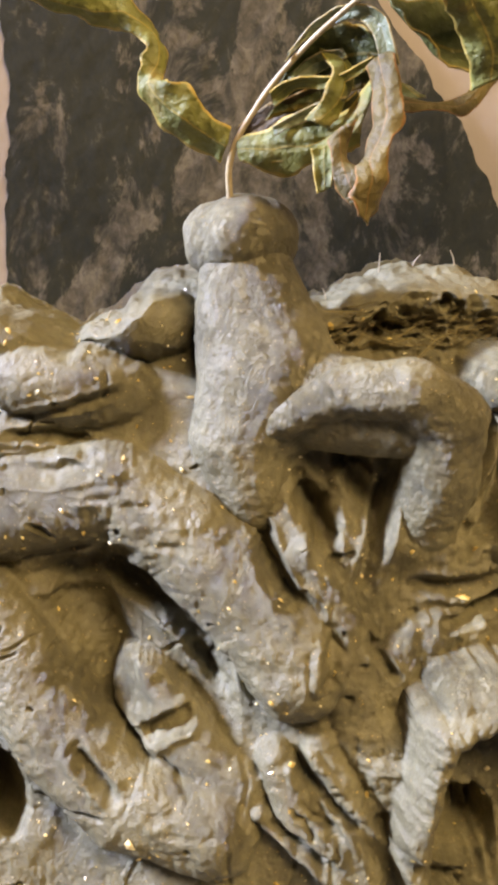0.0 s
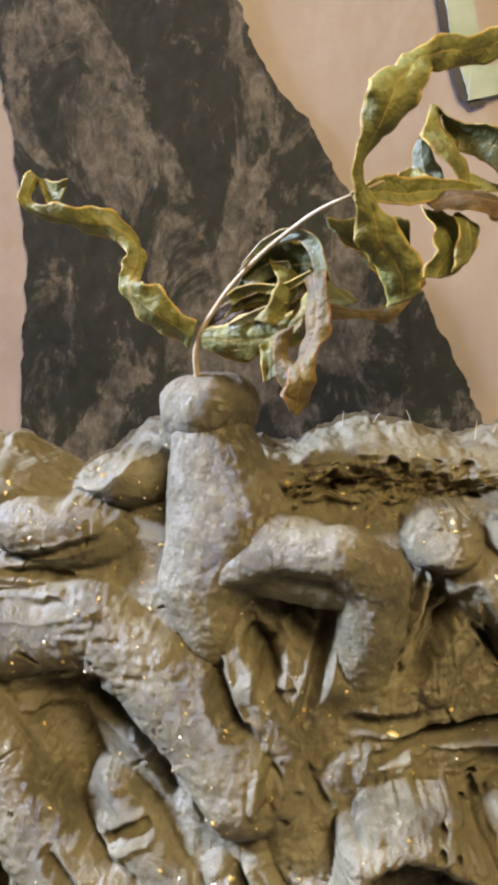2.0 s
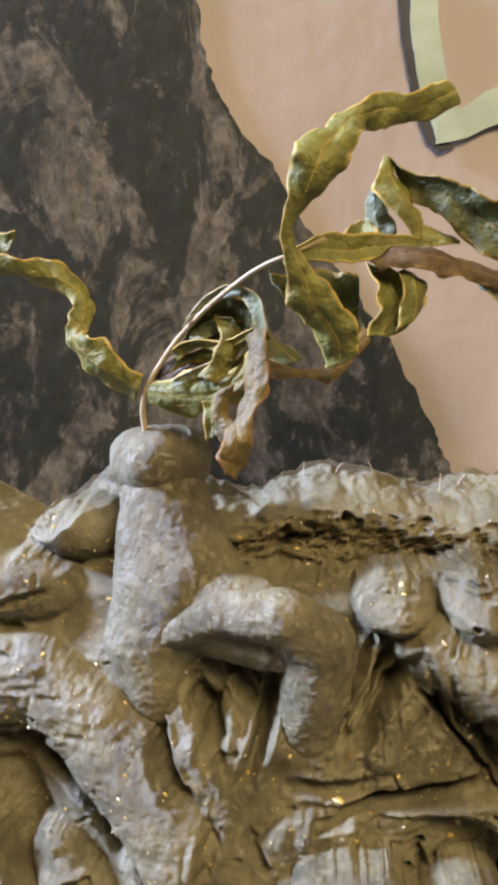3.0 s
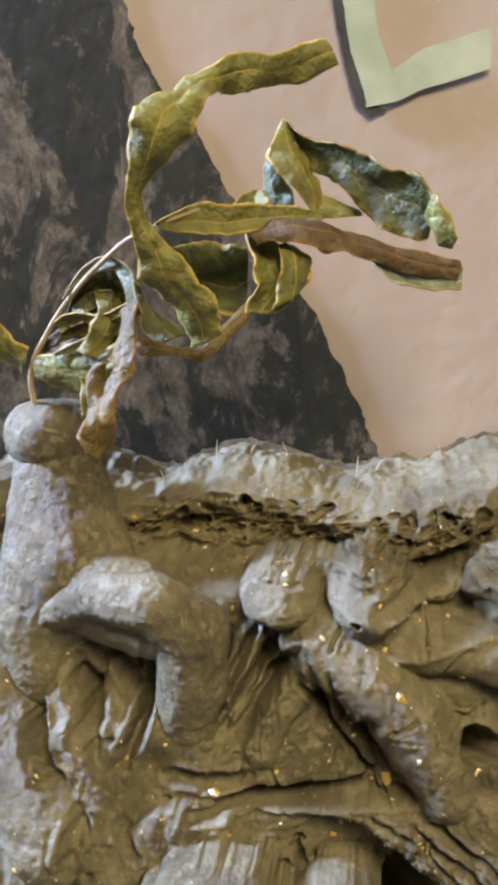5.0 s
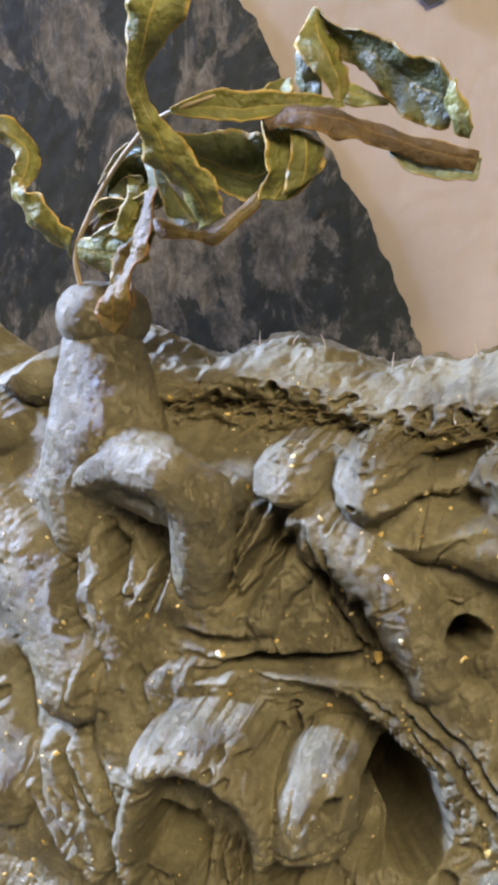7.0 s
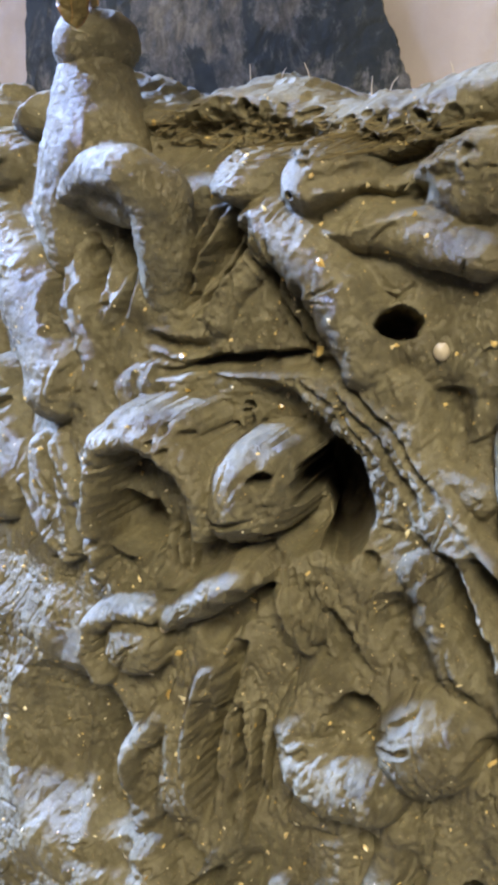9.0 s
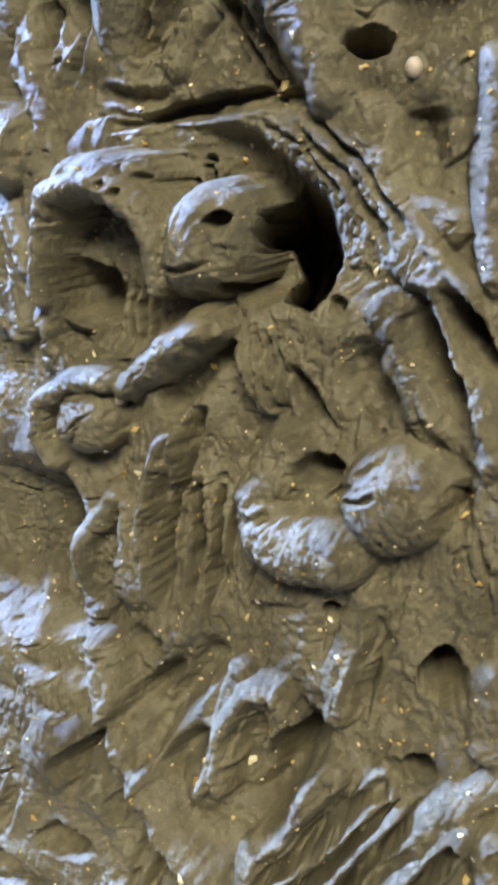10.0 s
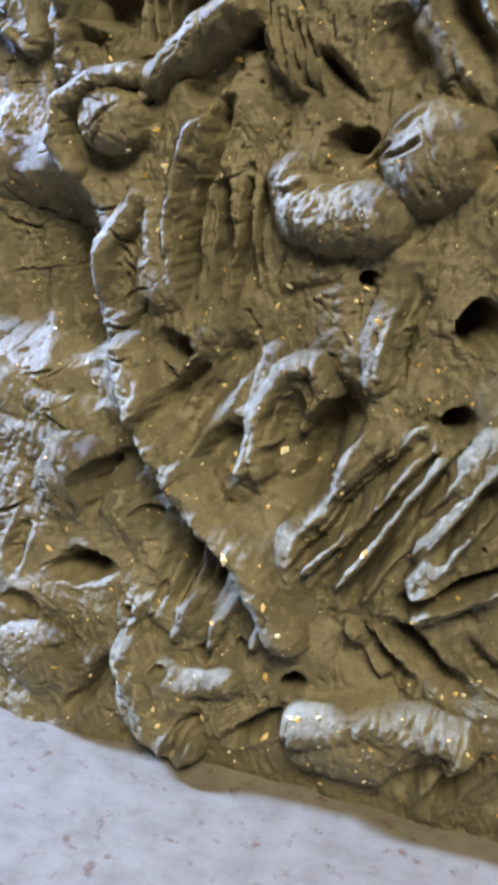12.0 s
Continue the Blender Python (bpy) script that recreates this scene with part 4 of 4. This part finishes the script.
leaf("green", [
    (3.87, 8.45, 24.18, 3.95, 8.35, 24.12),
    (3.66, 8.15, 23.61, 4.22, 8.55, 23.64),
    (3.58, 7.95, 23.23, 4.58, 8.55, 23.09),
    (4.10, 7.85, 22.73, 4.78, 8.35, 22.58),
    (4.59, 7.95, 22.10, 4.73, 8.05, 22.06)])
leaf("pale", [
    (3.58, 8.35, 23.44, 3.67, 8.45, 23.57),
    (3.45, 8.65, 22.90, 3.94, 8.35, 22.89),
    (3.66, 8.65, 22.31, 4.15, 8.35, 22.48),
    (3.98, 8.55, 22.08, 4.16, 8.35, 22.14)])
leaf("dark", [
    (3.91, 8.35, 24.15, 4.08, 8.35, 23.90),
    (4.51, 8.15, 23.69, 4.42, 8.55, 23.21),
    (5.53, 7.85, 23.45, 5.16, 8.25, 22.70),
    (6.27, 7.65, 23.09, 5.82, 8.05, 22.07),
    (6.90, 7.55, 22.80, 6.52, 7.85, 21.61),
    (7.27, 7.45, 22.39, 7.13, 7.75, 21.53)])
leaf("green", [
    (7.30, 7.35, 22.54, 7.11, 7.65, 21.98),
    (7.55, 7.25, 22.21, 7.36, 7.55, 21.49),
    (7.81, 7.25, 21.58, 7.69, 7.45, 21.35)])
leaf("green", [
    (3.31, 6.55, 21.55, 3.81, 6.85, 21.48),
    (3.54, 6.15, 21.00, 4.50, 6.95, 20.99),
    (3.58, 6.15, 20.47, 4.59, 6.75, 20.53),
    (3.37, 6.35, 19.90, 4.03, 6.45, 19.93)])
leaf("green", [
    (4.06, 6.35, 21.35, 4.20, 6.65, 21.35),
    (4.06, 6.15, 20.78, 4.64, 6.75, 21.12),
    (4.03, 6.15, 20.02, 4.54, 6.55, 20.44)])
leaf("dark", [
    (1.15, 6.75, 21.30, 1.39, 6.55, 20.94),
    (1.90, 7.35, 21.36, 2.17, 6.75, 20.22),
    (2.63, 7.55, 21.41, 2.92, 6.85, 19.74),
    (3.21, 7.55, 21.26, 3.38, 7.05, 20.11)])
leaf("green", [
    (2.73, 7.65, 22.15, 3.68, 7.65, 22.21),
    (3.05, 7.95, 22.48, 3.56, 7.95, 22.53),
    (3.29, 8.05, 22.59, 3.48, 8.05, 22.59)])
leaf("green", [
    (4.66, 8.55, 22.56, 4.70, 8.35, 22.03),
    (5.29, 8.55, 22.32, 5.31, 8.35, 22.02),
    (5.72, 8.55, 22.12, 5.73, 8.45, 22.05)])
leaf("pale", [
    (5.96, 7.35, 21.15, 6.13, 7.15, 20.88),
    (6.60, 7.65, 21.28, 6.65, 7.05, 20.56),
    (7.46, 7.75, 21.05, 7.47, 7.15, 20.48),
    (8.00, 7.75, 20.94, 7.94, 7.35, 20.52)])
leaf("dark", [
    (-0.69, 7.15, 20.18, -1.24, 7.55, 19.01),
    (-0.08, 6.95, 20.80, -0.43, 7.45, 19.29),
    (0.57, 6.75, 20.73, 0.70, 6.95, 19.63),
    (0.95, 6.55, 20.44, 0.98, 6.65, 19.82)])
leaf("green", [
    (-1.87, 7.75, 18.66, -1.76, 7.75, 18.22),
    (-0.71, 7.15, 19.07, -0.80, 7.55, 17.92),
    (0.10, 6.95, 19.02, -0.17, 7.15, 18.15),
    (0.91, 6.45, 19.71, 0.62, 6.75, 18.40)])
leaf("dry", [
    (1.15, 6.05, 20.12, 0.68, 6.35, 19.84),
    (1.18, 5.55, 19.32, 0.67, 5.85, 19.09),
    (1.16, 5.35, 18.75, 0.55, 5.65, 18.41),
    (0.85, 5.15, 18.17, 0.35, 5.55, 17.93),
    (0.84, 5.25, 17.60, 0.19, 5.05, 17.73),
    (0.65, 5.45, 17.06, 0.04, 4.95, 17.37),
    (0.43, 5.25, 16.80, 0.22, 5.05, 16.96)])
leaf("dry", [
    (0.88, 6.35, 19.41, 1.12, 6.15, 18.98),
    (1.94, 6.15, 19.16, 2.09, 5.95, 18.97),
    (2.58, 6.05, 19.32, 2.63, 5.95, 18.95),
    (3.35, 6.45, 20.09, 3.44, 6.35, 19.78)])
leaf("pale", [
    (-0.79, 7.05, 20.27, -0.89, 7.05, 20.09),
    (-0.21, 6.75, 20.88, -0.42, 6.95, 20.51),
    (0.43, 6.35, 21.02, 0.31, 6.55, 20.77),
    (0.97, 6.05, 20.71, 0.72, 6.25, 20.58),
    (1.18, 5.95, 19.88, 0.88, 6.15, 19.74)])
leaf("dark", [
    (-1.72, 7.95, 18.53, -1.43, 7.75, 18.16),
    (-1.06, 7.55, 18.81, -0.86, 7.35, 18.18),
    (-0.37, 7.15, 18.82, -0.48, 7.45, 18.25),
    (0.16, 7.05, 19.12, 0.27, 6.95, 18.62)])
leaf("pale", [
    (-1.15, 7.15, 18.86, -1.10, 7.15, 18.69),
    (-0.40, 6.85, 19.22, -0.37, 6.95, 18.98),
    (0.29, 6.65, 19.36, 0.23, 6.85, 19.14)])
leaf("green", [
    (-0.38, 6.75, 18.36, 0.09, 6.55, 18.53),
    (-0.39, 6.65, 17.91, 0.02, 6.55, 18.02),
    (-0.32, 6.55, 17.50, -0.04, 6.55, 17.62)])
leaf("dark", [
    (0.76, 6.75, 20.18, 1.10, 6.95, 19.99),
    (1.01, 6.55, 19.58, 1.53, 7.05, 19.68),
    (1.40, 6.55, 19.09, 2.01, 6.95, 19.45)])
leaf("green", [
    (-1.19, 7.35, 19.56, -1.06, 7.45, 19.29),
    (-0.66, 7.05, 19.80, -0.60, 7.25, 19.59),
    (0.10, 6.75, 19.78, 0.07, 6.85, 19.57),
    (0.82, 6.45, 20.10, 0.77, 6.55, 19.90)])
leaf("dark", [
    (-1.36, 7.75, 18.30, -0.94, 7.55, 18.01),
    (-0.72, 7.35, 18.72, -0.59, 7.65, 18.05),
    (-0.17, 7.15, 18.96, 0.03, 7.45, 18.40),
    (0.53, 6.85, 19.54, 0.67, 7.05, 19.01)])
leaf("brown", [
    (-1.82, 8.05, 18.93, -1.57, 7.95, 18.57),
    (-1.20, 7.75, 19.36, -0.97, 7.55, 18.88),
    (-0.47, 7.35, 19.58, -0.40, 7.65, 19.14),
    (0.22, 7.15, 19.95, 0.27, 7.05, 19.51)])
leaf("green", [
    (-0.15, 7.15, 20.38, 0.14, 7.15, 20.13),
    (0.04, 6.75, 19.91, 0.48, 7.05, 20.02),
    (-0.16, 6.65, 19.40, 0.37, 6.95, 19.37),
    (-0.54, 6.85, 18.98, -0.04, 6.75, 18.78)])
leaf("dry", [
    (-0.14, 6.45, 18.54, 0.44, 6.15, 18.83),
    (-0.08, 6.15, 18.14, 0.22, 6.35, 18.16),
    (0.01, 6.25, 17.55, 0.50, 5.95, 17.89),
    (0.31, 6.05, 17.22, 0.57, 5.95, 17.39)])
leaf("pale", [
    (-0.80, 7.45, 19.89, -0.67, 7.25, 19.69),
    (-0.26, 7.15, 20.23, -0.22, 7.35, 19.88),
    (0.28, 6.95, 20.34, 0.37, 6.85, 20.16)])
stem([(-1.98, 8.20, 17.39), (-1.96, 7.90, 18.32), (-1.43, 7.60, 19.29), (-0.68, 7.10, 20.17), (0.39, 6.30, 21.05), (1.04, 5.80, 21.45), (1.64, 5.60, 21.69), (2.42, 6.10, 22.05)])

# ---- straw flecks and fibres in the clay ----
STRAW = Mat("straw", 0.28)
STRAW.colour(STRAW.ramp(STRAW.n("ShaderNodeNewGeometry").outputs["Random Per Island"], (0.0, (0.45, 0.28, 0.06)), (0.6, (0.72, 0.52, 0.18)), (1.0, (0.85, 0.74, 0.46))))
STRAW.b.inputs["Specular IOR Level"].default_value = 0.8
NY, NX_ = np.gradient(PY, STEP)
bm = bmesh.new()
rng = random.Random(31)
for _ in range(2000):
    i, j = rng.randrange(20, len(XS) - 20), rng.randrange(20, int((15.6 - ZS[0]) / STEP))
    normal = Vector((NX_[j, i], -1.0, NY[j, i])).normalized()
    p = Vector((GX[j, i] + SLIDE[j, i], PY[j, i], PZ[j, i]))
    size = min(0.2, 0.03 + rng.expovariate(1 / 0.032))
    turn = normal.to_track_quat("Z", "Y").to_matrix().to_4x4() @ Euler((rng.gauss(0, 0.35), rng.gauss(0, 0.35), rng.uniform(0, 6.3))).to_matrix().to_4x4()
    m = Matrix.Translation(U(*(p + normal * size * 0.12))) @ turn
    ring = []
    for k in range(5):
        a = k * 1.2566 + rng.uniform(-0.3, 0.3)
        r = size * rng.uniform(0.6, 1.1) / 100
        ring.append(bm.verts.new(m @ Vector((r * math.cos(a), 0.7 * r * math.sin(a), 0))))
    top = bm.verts.new(m @ Vector((0, 0, size * 0.35 / 100)))
    for k in range(5):
        bm.faces.new((ring[k - 1], ring[k], top))
flecks = part("straw_flecks", bm, STRAW.m, None)
tagged(flecks, "tiny golden straw and mica flecks stuck in clay", "flecks", kind="stuff")

STRAW_DULL = Mat("dull_straw", 0.7)
STRAW_DULL.colour(STRAW_DULL.ramp(STRAW_DULL.n("ShaderNodeNewGeometry").outputs["Random Per Island"], (0.0, (0.10, 0.075, 0.03)), (1.0, (0.30, 0.23, 0.10))))
HAIR = Mat("fibre", 0.5)
HAIR.colour((0.55, 0.45, 0.30))
for x, h, bend in ((2.0, 0.5, 0.02), (0.6, 0.3, -0.1), (3.95, 0.4, -0.15), (5.8, 0.55, 0.03), (2.9, 0.3, 0.2), (6.3, 0.35, 0.25), (-4.9, 0.25, 0.1), (8.0, 0.3, -0.1)):
    i = int((x - XS[0]) / STEP)
    j = int((TOP[i] + 0.7 - ZS[0]) / STEP)
    y, z = PY[j, i], PZ[j, i]
    f = tube("straw_fibre", [(x, y + 0.1, z - 0.2), (x + bend * 0.3, y, z + h * 0.4), (x + bend, y - 0.05, z + h)], 0.022, HAIR.m, None, tip=0.4)
    tagged(f, "thin pale straw fibre sticking out of clay", "fibre", group="fibres on the ledge")

# loose straw strands matted into the rough band
bm = bmesh.new()
for _ in range(420):
    x, z = rng.uniform(0.5, 9.5), rng.gauss(14.5, 0.2)
    i, j = int((x - XS[0]) / STEP), int((z - ZS[0]) / STEP)
    a, n = rng.gauss(0.0, 0.5), rng.uniform(0.15, 0.5)
    last = None
    for k in range(4):
        q = k / 3 - 0.5
        px, pz = x + 2 * n * q * math.cos(a), z + 2 * n * q * math.sin(a) + 0.08 * math.sin(3 * q + a)
        ii, jj = min(max(int((px - XS[0]) / STEP), 0), len(XS) - 1), min(max(int((pz - ZS[0]) / STEP), 0), len(ZS) - 1)
        y = PY[jj, ii] - 0.02 - rng.uniform(0, 0.05)
        ring = [bm.verts.new(U(px, y + 0.014 * math.cos(w), pz + 0.014 * math.sin(w))) for w in (0, 2.1, 4.2)]
        if last:
            for w in range(3):
                bm.faces.new((last[w - 1], last[w], ring[w], ring[w - 1]))
        last = ring
strands = part("straw_strands", bm, STRAW_DULL.m, None)
tagged(strands, "dull straw strands matted into rough clay", "straw", kind="stuff")

# pale pebble and snapped straw end pressed into the clay
for name, label, x, z, r in (("pebble", "small round tan pebble pressed into clay", 9.89, 9.91, 0.2), ("straw_end", "white snapped straw end in clay", 3.82, 2.07, 0.13)):
    j, i = int((z - ZS[0]) / STEP), int((x - XS[0]) / STEP)
    bm = bmesh.new()
    bmesh.ops.create_icosphere(bm, subdivisions=3, radius=r / 100, matrix=Matrix.Translation(U(x, PY[j, i] - r * 0.35, z)) @ Matrix.Diagonal((1, 0.8, 1.1, 1)))
    for v in bm.verts:
        v.co += noise.noise_vector(v.co * 900) * 0.00018
    tagged(smooth(part(name, bm, HAIR.m, None)), label, name.split("_")[0])
